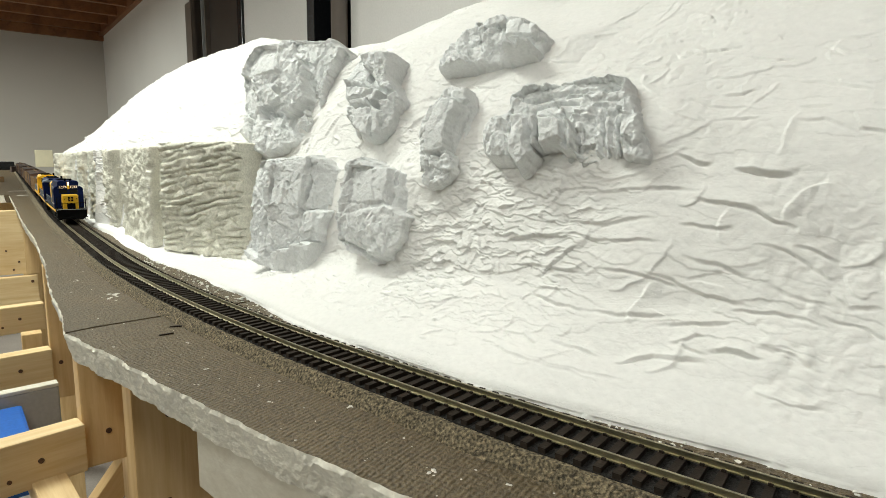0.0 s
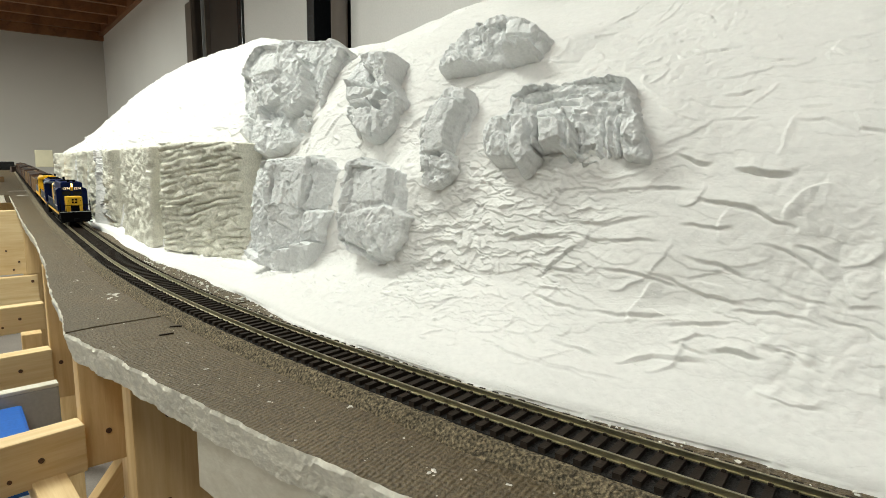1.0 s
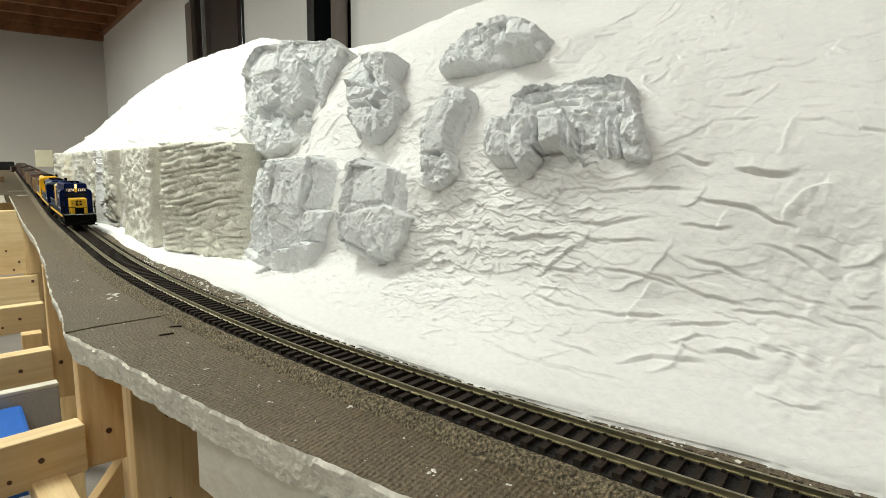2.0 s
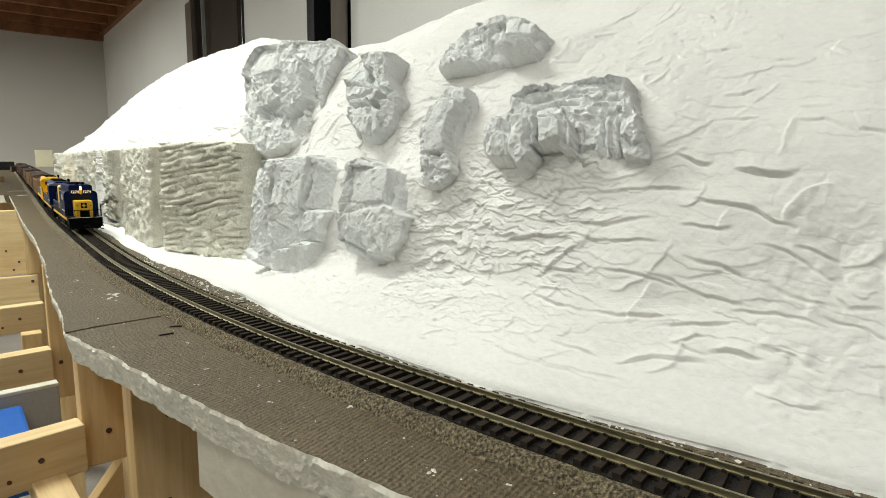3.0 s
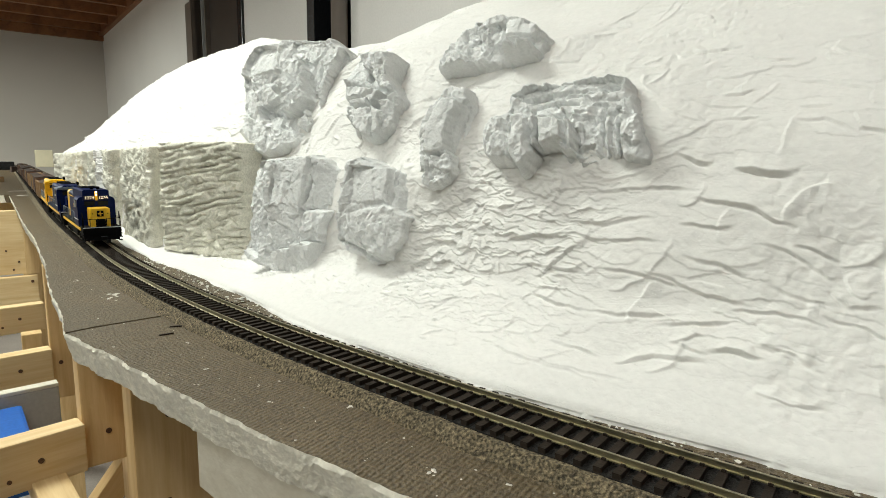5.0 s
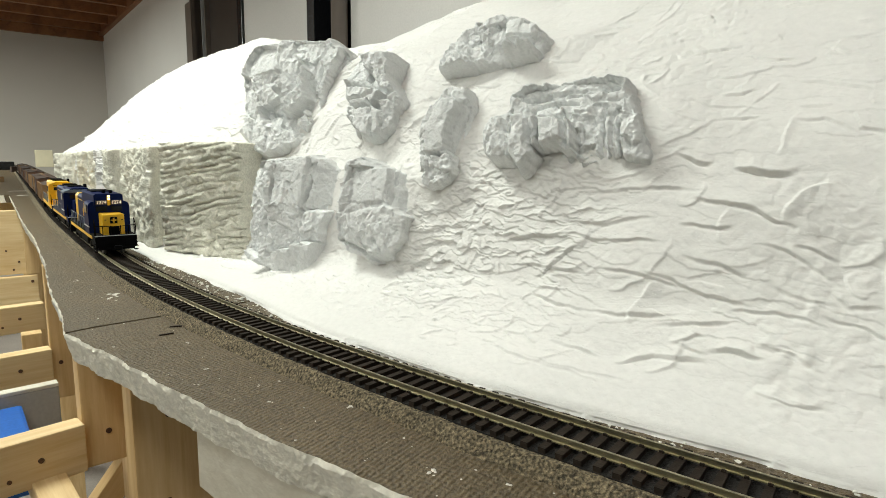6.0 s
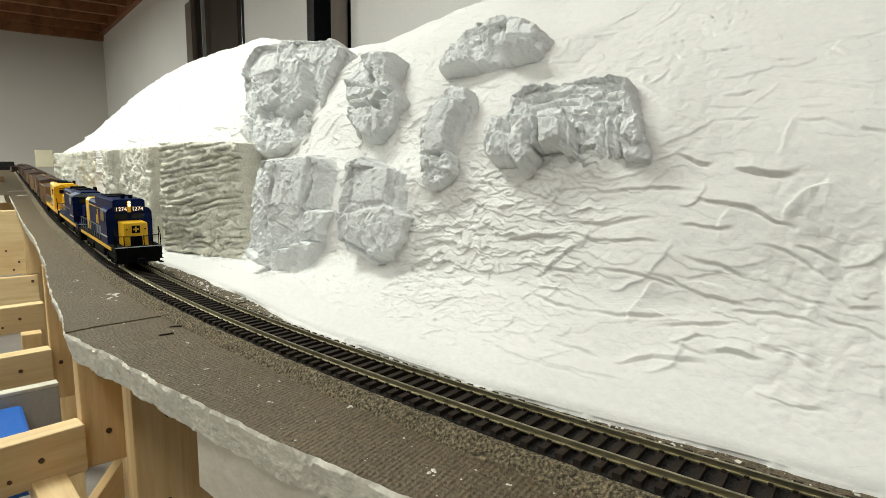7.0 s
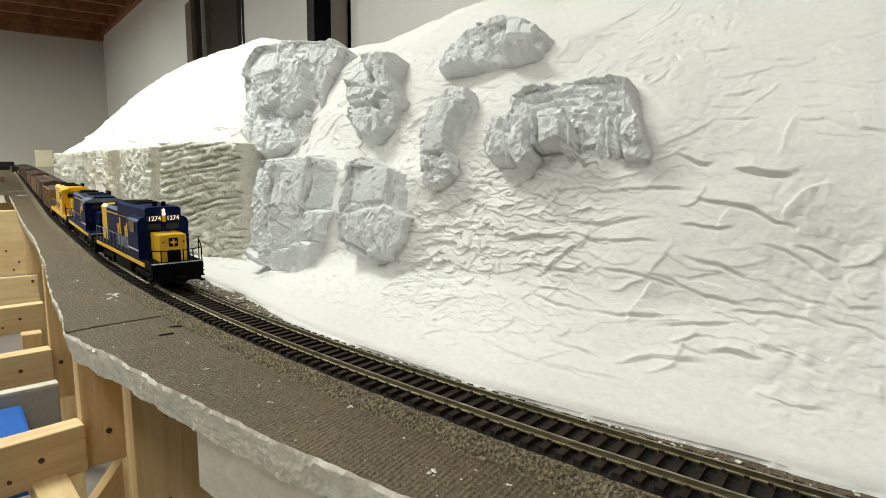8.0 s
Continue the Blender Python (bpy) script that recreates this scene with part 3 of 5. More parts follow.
def trowel_lips():
    lip(1.58, 12, (80, 105), (104, 103), (124, 105))
    lip(1.73, 12, (76, 94), (92, 94), (108, 96), (120, 98))
    lip(1.58, 16, (60, 74), (80, 78), (100, 81))
    lip(1.44, 16, (100, 58), (120, 61), (136, 67))
    lip(1.37, 18, (60, 60), (80, 58), (100, 58))
    lip(1.3, 12, (36, 59), (48, 56), (64, 55))
    lip(1.37, 9, (24, 44), (32, 46), (40, 46))
    lip(1.73, 14, (4, 80), (12, 85), (20, 90), (28, 93))
    lip(1.87, 16, (20, 101), (28, 104), (40, 110), (60, 114))
    lip(1.73, 14, (24, 125), (32, 126), (44, 129))
    lip(1.58, 10, (60, 132), (64, 133), (68, 135))
    lip(1.15, 10, (60, 118), (76, 120), (92, 119), (116, 119))
    lip(1.15, 12, (80, 21), (96, 24), (124, 27), (144, 31))
    lip(1.08, 9, (44, 40), (64, 39), (76, 34))
    lip(1.44, 14, (32, 67), (48, 70), (64, 77), (76, 79))
    lip(1.37, 10, (36, 79), (48, 85), (60, 87))
    lip(1.3, 10, (-12, 72), (-4, 71), (4, 75))
    lip(1.08, 9, (88, 36), (112, 41))
    lip(1.37, 9, (4, 44), (12, 48), (24, 50))
    lip(1.3, 12, (4, 62), (20, 65), (36, 65))
    lip(1.58, 9, (4, 89), (16, 93))
    lip(1.3, 9, (108, 79), (132, 81), (148, 81))
    lip(1.44, 8, (44, 100), (64, 102))
    lip(1.37, 8, (124, 98), (156, 95))
    lip(1.08, 8, (48, 51), (56, 47))
    lip(1.37, 8, (116, 92), (120, 89), (132, 76))
    lip(1.3, 8, (-16, 60), (-8, 64), (4, 66))
    lip(1.15, 8, (4, 71), (12, 71), (24, 75))
    lip(1.58, 9, (48, 176), (52, 174), (60, 174))
    lip(1.58, 10, (0, 171), (12, 176), (20, 179), (28, 181))
    lip(1.44, 12, (64, 215), (76, 215), (92, 220))
    lip(1.44, 9, (28, 251), (40, 254), (48, 254))
    lip(1.3, 8, (144, 295), (148, 284), (156, 272))
    lip(1.3, 8, (84, 254), (100, 256), (112, 254))
    lip(1.58, 10, (0, 193), (12, 200), (20, 206))
    lip(1.73, 11, (24, 124), (36, 127), (44, 129))
    lip(1.44, 9, (4, 146), (16, 153), (24, 153))
    lip(1.15, 8, (44, 156), (56, 157))
    lip(1.58, 7, (60, 131), (64, 133), (72, 137))
    lip(1.3, 7, (16, 161), (24, 162))
    lip(1.15, 7, (152, 248), (172, 251), (184, 246))
    lip(1.22, 9, (0, 214), (8, 211), (16, 212))
    lip(1.44, 8, (-8, 145), (0, 147), (4, 155))
    lip(1.08, 8, (108, 227), (124, 229))
    lip(1.15, 8, (32, 198), (44, 200), (56, 207))
    lip(1.08, 8, (88, 36), (108, 41))
    lip(0.94, 7, (44, 41), (64, 40), (76, 34))
    lip(0.86, 8, (72, 24), (96, 25), (120, 28))
    lip(0.86, 6, (0, 29), (8, 28))
    lip(0.94, 7, (44, 44), (56, 47))
    lip(1.08, 7, (24, 44), (36, 47), (40, 45))
    lip(0.86, 9, (8, 45), (16, 47), (24, 49))


def hillside():
    trowel_lips()
    ss = np.concatenate([np.arange(-0.36, -0.06, 0.02), np.arange(-0.06, 0.34, 0.0007), np.arange(0.34, 0.60, 0.0014), np.arange(0.60, 1.0, 0.003), np.arange(1.0, 1.685, 0.006)])
    nv = 760
    L, Z, v = hill_grid(ss, nv)
    S = np.broadcast_to(ss[:, None], L.shape)
    L[:, :8] += (0.0024 * fbm(ss * 45, 0.3, 0, 31, 4) + 0.0007 * fbm(ss * 260, 0.8, 0, 32, 3) + 0.003 * fbm(ss * 16, 0.2, 0, 35, 2))[:, None]
    dl, dz = np.gradient(L, axis=1), np.gradient(Z, axis=1)
    nn = np.sqrt(dl * dl + dz * dz) + 1e-9
    nl, nz = -dz / nn, dl / nn                      # towards the track and up
    arc = np.cumsum(nn, 1)
    edge = np.clip((v - 0.03) / 0.08, 0, 1)[None, :]
    right = np.clip((0.30 - S) / 0.12, 0, 1)
    # lumps
    d = 0.006 * fbm(S * 9, arc * 11, 0, 41, 3) * np.clip((v - 0.12) / 0.16, 0, 1)[None, :]
    # overlapping trowelled skins, each ending in a sharp lip
    rng = np.random.RandomState(17)
    skin = np.zeros_like(d)
    wob_s, wob_a = 0.004 * fbm(S * 70, arc * 70, 0, 51, 3), 0.0035 * fbm(S * 60, arc * 90, 0, 52, 3)
    U, A = S + wob_s, arc + wob_a
    jobs = [(14, (0.016, 0.045), (0.005, 0.012), (0.0005, 0.0010), (-0.06, 0.34)), (120, (0.005, 0.018), (0.0018, 0.006), (0.0005, 0.0013), (-0.06, 0.34)),
            (200, (0.003, 0.010), (0.0012, 0.0040), (0.0005, 0.0016), (0.10, 0.40)), (160, (0.0022, 0.008), (0.0008, 0.0024), (0.0005, 0.0015), (0.115, 0.34)),
            (420, (0.004, 0.014), (0.0012, 0.0046), (0.0012, 0.0030), (0.36, 0.75)), (260, (0.006, 0.03), (0.003, 0.012), (0.0015, 0.0045), (0.60, 1.6))]
    amax = float(np.interp(0.80, v, arc[len(ss) // 2]))
    for count, la, wa, ha, sr in jobs:
        for _ in range(count):
            cs, ca = rng.uniform(*sr), rng.uniform(0.03, amax)
            if la[0] < 0.0025:
                ca = rng.uniform(0.02, 0.17)
            ln, wd, ht, an = rng.uniform(*la), rng.uniform(*wa), rng.uniform(*ha), radians(rng.normal(2 if la[0] > 0.01 else -14, 10 if la[0] > 0.01 else 34))
            i0, i1 = np.searchsorted(ss, cs - ln * 1.3 - 0.006), np.searchsorted(ss, cs + ln * 1.3 + 0.006)
            if i1 - i0 < 3:
                continue
            du, da = U[i0:i1] - cs, A[i0:i1] - ca
            x, y = (du * math.cos(an) + da * math.sin(an)) / ln, (-du * math.sin(an) + da * math.cos(an)) / wd
            q = 1 - np.sqrt(x * x + y * y)
            lift = (np.clip(0.5 - y * 0.5, 0, 1) if rng.rand() < 0.8 else np.clip(0.5 + y * 0.5, 0, 1)) ** 1.6
            skin[i0:i1] = np.maximum(skin[i0:i1], ht * lift * np.clip(q * wd / 0.00045, 0, 1) + 0.35 * skin[i0:i1] * (q > 0))
    # the long lips: a sharp lower border, feathered out above, with a torn groove below
    for ht, wd, pts in LIPS:
        i0, i1 = np.searchsorted(ss, pts[0, 0] - 0.006), np.searchsorted(ss, pts[-1, 0] + 0.006)
        if i1 - i0 < 3:
            continue
        x = S[i0:i1] + 0.4 * wob_s[i0:i1]
        y = arc[i0:i1] + 0.45 * wob_a[i0:i1] + 0.0007 * fbm(S[i0:i1] * 330, arc[i0:i1] * 200, 0, 57, 2) - np.interp(x, pts[:, 0], pts[:, 1])
        span = pts[-1, 0] - pts[0, 0]
        end = np.clip(np.minimum(x - pts[0, 0] + 0.003, pts[-1, 0] - x + 0.003) / (0.22 * span + 0.003), 0, 1)
        end = end * (0.65 + 0.5 * np.clip(fbm(x * 90, y * 0, ht * 900, 58, 2), -0.6, 0.8))
        rise = np.clip(y / 0.0006 + 0.5, 0, 1)
        skin[i0:i1] += ht * end * rise * np.exp(-np.clip(y, 0, 1) / (0.38 * wd)) - 0.85 * ht * end * np.exp(-((y + 0.0010) / 0.0008) ** 2)
    # broken plates of plaster, coarse and fine, in patches
    pu = S * 1000 + 9 * fbm(S * 30, arc * 42, 0, 61, 3) + 2.5 * fbm(S * 190, arc * 190, 0, 64, 2)
    pv = arc * 1000 - 60 * S + 8 * fbm(S * 34, arc * 46, 4, 62, 3) + 2.2 * fbm(S * 160, arc * 230, 4, 65, 3)
    zone = np.clip((S - 0.09) / 0.06, 0, 1) * np.clip((0.36 - S) / 0.05, 0, 1) * np.clip((0.17 - arc) / 0.05, 0, 1)
    patch = np.clip(vnoise(S * 26, arc * 30, 0, 63) * 1.6 + 0.35, 0, 1)
    far = np.clip((S - 0.36) / 0.08, 0, 1)
    plates = chips(pu, pv, 24.0, 0.40, 0.45, 0.06, 0.11, 600) * (0.25 + 0.75 * patch) * (0.42 + 0.22 * zone + 0.6 * far)         + chips(pu, pv, 7.0, 0.55, 0.5, 0.13, 0.20, 640) * patch * (0.12 + 0.75 * zone + 0.9 * far)
    low = np.maximum(np.clip((arc - 0.025) / 0.05, 0.10, 1), 0.7 * np.exp(-((S - 0.30) / 0.09) ** 4) * np.clip((arc - 0.012) / 0.012, 0, 1))
    d = d + (skin + 0.0012 * plates * low) * edge
    # shoulders that carry the castings
    for (rs, rz, ws, wz, amp) in ((0.365, 0.045, 0.045, 0.040, 0.012), (0.262, 0.060, 0.036, 0.034, 0.010), (0.43, 0.140, 0.055, 0.045, 0.018),
                                  (0.30, 0.132, 0.036, 0.034, 0.012), (0.218, 0.105, 0.026, 0.030, 0.008), (0.20, 0.157, 0.036, 0.022, 0.012), (0.125, 0.112, 0.052, 0.030, 0.016)):
        d = d + 0.35 * amp * np.exp(-(((S - rs) / ws) ** 4 + ((Z - rz) / wz) ** 4))
    # crumbly patches
    rough = np.clip(vnoise(S * 13, arc * 13, 0, 77) * 2 - 0.2, 0, 1)
    d = d + 0.0013 * rough * np.abs(fbm(S * 130, arc * 130, 0, 78, 3)) * edge
    d = d + 0.00015 * fbm(S * 220, arc * 220, 0, 79, 2) * edge
    L2, Z2 = L + nl * d, Z + nz * d
    ob = from_arrays("hillside", plan(S, L2, Z2), quads(len(ss), nv), "plaster", smooth=True)
    tagged(ob, "white trowelled plaster hillside rising beside the track", "hillside", kind="structure")


hillside()


# ---------------------------------------------------------------- rock castings
def polygon_depth(u, v, pts):
    """How far inside a closed outline each place lies (negative outside)."""
    p = np.asarray(pts, float)
    q = np.roll(p, -1, 0)
    best, inside = np.full(u.shape, 1e9), np.zeros(u.shape, bool)
    for (x0, y0), (x1, y1) in zip(p, q):
        dx, dy = x1 - x0, y1 - y0
        t = np.clip(((u - x0) * dx + (v - y0) * dy) / (dx * dx + dy * dy + 1e-9), 0, 1)
        best = np.minimum(best, (u - x0 - t * dx) ** 2 + (v - y0 - t * dy) ** 2)
        if y0 != y1:
            inside ^= ((y0 > v) != (y1 > v)) & (u < dx * (v - y0) / dy + x0)
    return np.where(inside, 1, -1) * np.sqrt(best)


def line_gap(u, v, pts):
    best = np.full(u.shape, 1e9)
    for (x0, y0), (x1, y1) in zip(pts[:-1], pts[1:]):
        dx, dy = x1 - x0, y1 - y0
        t = np.clip(((u - x0) * dx + (v - y0) * dy) / (dx * dx + dy * dy + 1e-9), 0, 1)
        best = np.minimum(best, (u - x0 - t * dx) ** 2 + (v - y0 - t * dy) ** 2)
    return np.sqrt(best)


def casting(place, turn, lean, rim, label, *outline):
    """Begins a rock casting bedded on the slope. Its face lies in x (towards the far end) and z, in millimetres; it stands out along y."""
    p = np.asarray(outline, float)
    (u0, v0), (u1, v1) = p.min(0) - 6, p.max(0) + 6
    step = 0.5
    u, v = np.meshgrid(np.arange(u0, u1, step), np.arange(v0, v1, step), indexing="ij")
    seed = 100 + int(abs(place[0]) * 7000) % 800
    wu = u + 2.3 * fbm(u / 10, v / 10, 0, seed, 3) + 1.1 * fbm(u / 2.8, v / 2.5, 0, seed + 1, 2)
    wv = v + 2.3 * fbm(u / 10, v / 10, 5, seed + 2, 3) + 1.1 * fbm(u / 2.8, v / 2.5, 5, seed + 3, 2)
    deep = polygon_depth(wu, wv, p)
    h = rim * np.clip(deep / 5, 0, 1) ** 0.6 + 2.2 * fbm(u / 14, v / 14, 0, seed + 4, 3)
    m = pose(place[0], place[1], RT + place[2], lean, 0, turn)
    return dict(m=m, label=label, u=u, v=v, wu=wu, wv=wv, deep=deep, h=h,
                rough=np.full(u.shape, 0.5), seed=seed)


def facet(c, height, gu, gv, rough, *pts):
    """A broken face of the casting: height over the bed, slopes along and up, and coarseness of its grain."""
    p = np.asarray(pts, float)
    mid = p.mean(0)
    d = polygon_depth(c["wu"], c["wv"], p)
    t = np.clip(d / 1.1 + 0.5, 0, 1)
    t = t * t * (3 - 2 * t)
    du, dv = c["u"] - mid[0], c["v"] - mid[1]
    plane = height + gu * du + gv * dv - 0.004 * (du * du + dv * dv) * 0.6
    worn = -1.2 * np.clip(1 - d / 1.8, 0, 1) ** 2
    c["h"] = c["h"] * (1 - t) + (plane + worn) * t
    c["rough"] = c["rough"] * (1 - t) + (rough + 0.06) * t


def crack(c, depth, width, *pts):
    g = line_gap(c["wu"], c["wv"], pts)
    k = np.clip(0.6 + 0.9 * fbm(c["u"] / 11, c["v"] / 11, 9, c["seed"] + 40, 2), 0.25, 1.2)
    c["h"] = c["h"] - depth * k * np.clip(1 - g / (width * (0.6 + 0.6 * k)), 0, 1) ** 0.8


def finish(c):
    u, v, s = c["u"], c["v"], c["seed"]
    wu, wv = u + 1.2 * fbm(u / 5, v / 5, 0, s + 50, 2), v + 1.2 * fbm(u / 5, v / 5, 3, s + 51, 2)
    # chips with tilted faces at two sizes
    h = c["h"]
    for size, lift, tip in ((10.0, 1.3, 0.20), (4.2, 0.7, 0.28)):
        h = h + chips(wu, wv, size, 1.5, lift, tip, 0.0, s + 60) * (0.3 + 0.9 * c["rough"])
    pits = fbm(u / 2.4, v / 2.8, 0, s + 70, 3) + 0.5 * fbm(u / 6, v / 9, 4, s + 73, 2)
    h = h + 2.3 * np.clip(c["rough"] - 0.05, 0, 1) * pits - 1.4 * np.clip(c["rough"] - 0.3, 0, 1) * np.clip(np.abs(fbm(u / 6.5, v / 6.5, 2, s + 71, 2)) * -5 + 0.8, 0, 1) + 0.16 * fbm(u / 1.5, v / 1.5, 0, s + 72, 2)
    # broken border that runs down into the plaster
    deep = c["deep"] + 0.5 * fbm(u / 3, v / 3, 0, s + 80, 2)
    h = np.minimum(h, 3.0 + deep * 4.0 + 6.0 * np.sqrt(np.clip(deep, 0, 9)))
    h = np.maximum(np.where(deep < 0, h + deep * 9, h), -55)
    keep = deep > -5.5
    nu, nv = u.shape
    f = quads(nu, nv, flip=True)
    f = f[keep.ravel()[f].all(1)]
    used = np.unique(f)
    remap = np.full(nu * nv, -1)
    remap[used] = np.arange(len(used))
    V = np.stack([u, h, v], -1).reshape(-1, 3)[used] / 1000
    ob = from_arrays("rock_casting", V, remap[f], "rock", smooth=True)
    ob.matrix_basis = c["m"]
    tagged(ob, c["label"], "rock", "rock castings")


def rocks():
    c = casting((-0.139, 0.489, 0.052), -207.3, 8.0, 18, "grey-white plaster rock casting with cracked blocky face",
                (21, -37), (18, -15), (22, 4), (21, 28), (14, 32), (4, 37), (-15, 40), (-37, 41), (-55, 37), (-68, 30), (-72, 24), (-72, -4), (-66, -11), (-65, -24), (-64, -49), (-24, -57), (-7, -52), (11, -50))
    facet(c, 10.5, -0.3, -0.05, 0.6, (22, 28), (-4, 35), (-3, 13), (0, -14), (-4, -42), (19, -37))
    facet(c, 19.5, -0, -0.12, 0.15, (-13, 35), (-44, 38), (-49, 14), (-47, -4), (-29, -14), (-13, 3))
    facet(c, 21, 0.1, 0.12, 0.5, (-9, 0), (-21, 2), (-46, -22), (-17, -37))
    facet(c, 25.5, -0.05, 0.25, 0.3, (-18, -38), (-54, -27), (-76, -28), (-77, -47), (-38, -54), (-21, -49))
    facet(c, 21, 0.15, -0.1, 0.3, (-48, -4), (-71, -3), (-75, -11), (-74, -27), (-50, -27))
    facet(c, 12, 0.45, -0.1, 0.3, (-40, 39), (-57, 37), (-71, 27), (-75, -2), (-47, -2), (-42, 15))
    crack(c, 7.6, 2.2, (-44, 40), (-47, 18), (-45, -4), (-48, -26))
    crack(c, 4.8, 1.6, (-27, 17), (-35, 8), (-44, -4))
    crack(c, 5.7, 1.6, (-10, 34), (-12, 13), (-7, -12), (-12, -41))
    crack(c, 5.7, 1.8, (-50, -2), (-69, -3), (-73, -12))
    crack(c, 3.8, 1.4, (-9, -12), (-38, -20))
    crack(c, 3.8, 1.4, (-11, -40), (-47, -28), (-71, -27))
    crack(c, 3.8, 1.4, (7, 12), (2, -15), (3, -38))
    finish(c)
    c = casting((-0.048, 0.406, 0.058), -211.7, 12.0, 14, "grey-white plaster rock casting with smooth front",
                (24, 14), (20, 34), (10, 33), (-14, 28), (-33, 22), (-41, 17), (-47, 13), (-49, 3), (-39, -9), (-37, -24), (-25, -34), (-13, -39), (9, -33), (21, -26), (24, -10), (24, 3))
    facet(c, 14, -0.1, -0.1, 0.1, (14, 25), (-3, 26), (-19, 26), (-24, 1), (10, 0))
    facet(c, 9.5, 0.4, -0.08, 0.1, (-20, 26), (-37, 21), (-48, 5), (-38, -9), (-21, 1))
    facet(c, 17, -0.05, 0.05, 0.35, (13, -6), (-26, 0), (-43, -8), (-41, -25), (-32, -33), (-10, -29), (10, -22))
    facet(c, 12.5, -0.2, 0.3, 0.3, (18, -14), (7, -15), (-16, -37), (4, -32), (15, -25))
    crack(c, 6.6, 2, (-19, 27), (-23, 16), (-24, 0))
    crack(c, 4.2, 1.6, (-26, 24), (-25, 10))
    crack(c, 6.6, 1.8, (15, -24), (-1, -30), (-17, -35), (-26, -37), (-33, -27), (-42, -25))
    crack(c, 3.8, 1.4, (-4, -23), (-8, -30))
    crack(c, 4.6, 1.6, (-15, -23), (-24, -32))
    crack(c, 3.8, 1.4, (18, 12), (10, 23), (-6, 26))
    crack(c, 2.8, 1.4, (10, 1), (15, -8))
    crack(c, 3, 1.4, (-38, 12), (-40, -8))
    finish(c)
    c = casting((-0.192, 0.620, 0.186), -206.2, 20.0, 13, "rugged white plaster rock casting with deep hollows",
                (-12, -83), (-10, -62), (5, -19), (4, -2), (-8, 13), (-44, 16), (-69, 14), (-98, 13), (-112, 6), (-124, -10), (-125, -26), (-124, -54), (-114, -79), (-108, -90), (-91, -94), (-67, -101), (-40, -101))
    facet(c, 10, -0.2, -0.3, 0.3, (-1, -4), (-12, 10), (-37, 6), (-45, -22), (-9, -22))
    facet(c, 25, -0.1, -0.1, 0.4, (-57, -14), (-73, -10), (-88, -25), (-88, -34), (-75, -34), (-62, -28))
    facet(c, 29.5, -0.05, 0, 0.7, (-57, -41), (-89, -35), (-100, -55), (-83, -68), (-57, -67))
    facet(c, 26.5, -0, -0.15, 0.8, (-107, -4), (-131, -10), (-134, -35), (-128, -57), (-121, -82), (-113, -90), (-96, -82), (-107, -56), (-112, -33))
    facet(c, 13, -0, -0.3, 0.6, (-56, 9), (-94, 8), (-99, -2), (-89, -18), (-66, -6))
    facet(c, 1, -0, 0.3, 0.3, (-30, -56), (-70, -43), (-75, -67), (-40, -70))
    facet(c, 17.5, -0.1, 0.1, 0.5, (-23, -70), (-56, -77), (-98, -86), (-111, -94), (-77, -105), (-38, -101))
    facet(c, 8.5, -0.3, -0.1, 0.6, (3, -20), (-9, -23), (-35, -55), (-32, -68), (-12, -64))
    facet(c, 7, 0.4, -0.1, 0.3, (-114, -1), (-125, -12), (-124, -54), (-116, -58))
    facet(c, 2.5, -0, 0, 0.2, (-101, -58), (-111, -52), (-117, -67), (-109, -78))
    crack(c, 7.6, 2, (-120, -4), (-125, -42), (-120, -61))
    crack(c, 5.7, 2, (-81, -12), (-84, -45), (-82, -75))
    crack(c, 6.6, 2, (-40, -59), (-67, -61), (-81, -49))
    crack(c, 5.7, 1.9, (-42, 2), (-48, -22), (-40, -31))
    crack(c, 4.8, 1.6, (-95, 6), (-99, -26), (-95, -50))
    crack(c, 4.8, 1.6, (-13, -24), (-40, -58))
    crack(c, 5.7, 1.8, (-106, -93), (-109, -84), (-118, -82))
    crack(c, 3.8, 1.4, (-110, -20), (-108, -41))
    finish(c)
    c = casting((-0.065, 0.473, 0.143), -209.3, 20.0, 13, "rugged white plaster rock casting with bulging lumps",
                (12, 3), (8, 20), (1, 27), (-16, 30), (-29, 27), (-37, -1), (-49, -8), (-57, -19), (-52, -38), (-44, -48), (-37, -52), (-12, -42), (-6, -34), (2, -26), (3, -15), (10, -9))
    facet(c, 19, -0, -0.2, 0.9, (-11, 18), (-37, 18), (-46, -11), (-33, -9), (-22, 3))
    facet(c, 23.5, -0.15, -0.05, 0.2, (-4, -6), (-28, -9), (-37, -13), (-32, -21), (-12, -24), (-5, -16))
    facet(c, 26.5, -0.1, 0, 0.2, (-13, -28), (-34, -24), (-42, -31), (-45, -51), (-28, -46), (-18, -37))
    facet(c, 22, 0.2, 0, 0.9, (-38, -20), (-49, -13), (-61, -17), (-62, -43), (-55, -54), (-44, -46))
    facet(c, -0.5, -0, 0, 0.2, (-6, 13), (-21, 5), (-19, -2), (-9, 4))
    facet(c, 7, -0, -0.3, 0.2, (7, 20), (0, 25), (-13, 9), (-12, 1), (10, 4))
    crack(c, 6.6, 1.9, (-62, -20), (-58, -35), (-49, -51))
    crack(c, 6.6, 1.9, (-28, -19), (-35, -35), (-37, -49))
    crack(c, 5.7, 1.8, (6, -1), (-20, -4), (-30, -8))
    crack(c, 6.6, 2, (-2, -19), (-23, -16), (-30, -11))
    crack(c, 5.7, 1.8, (-15, -42), (-19, -35), (-15, -32))
    finish(c)
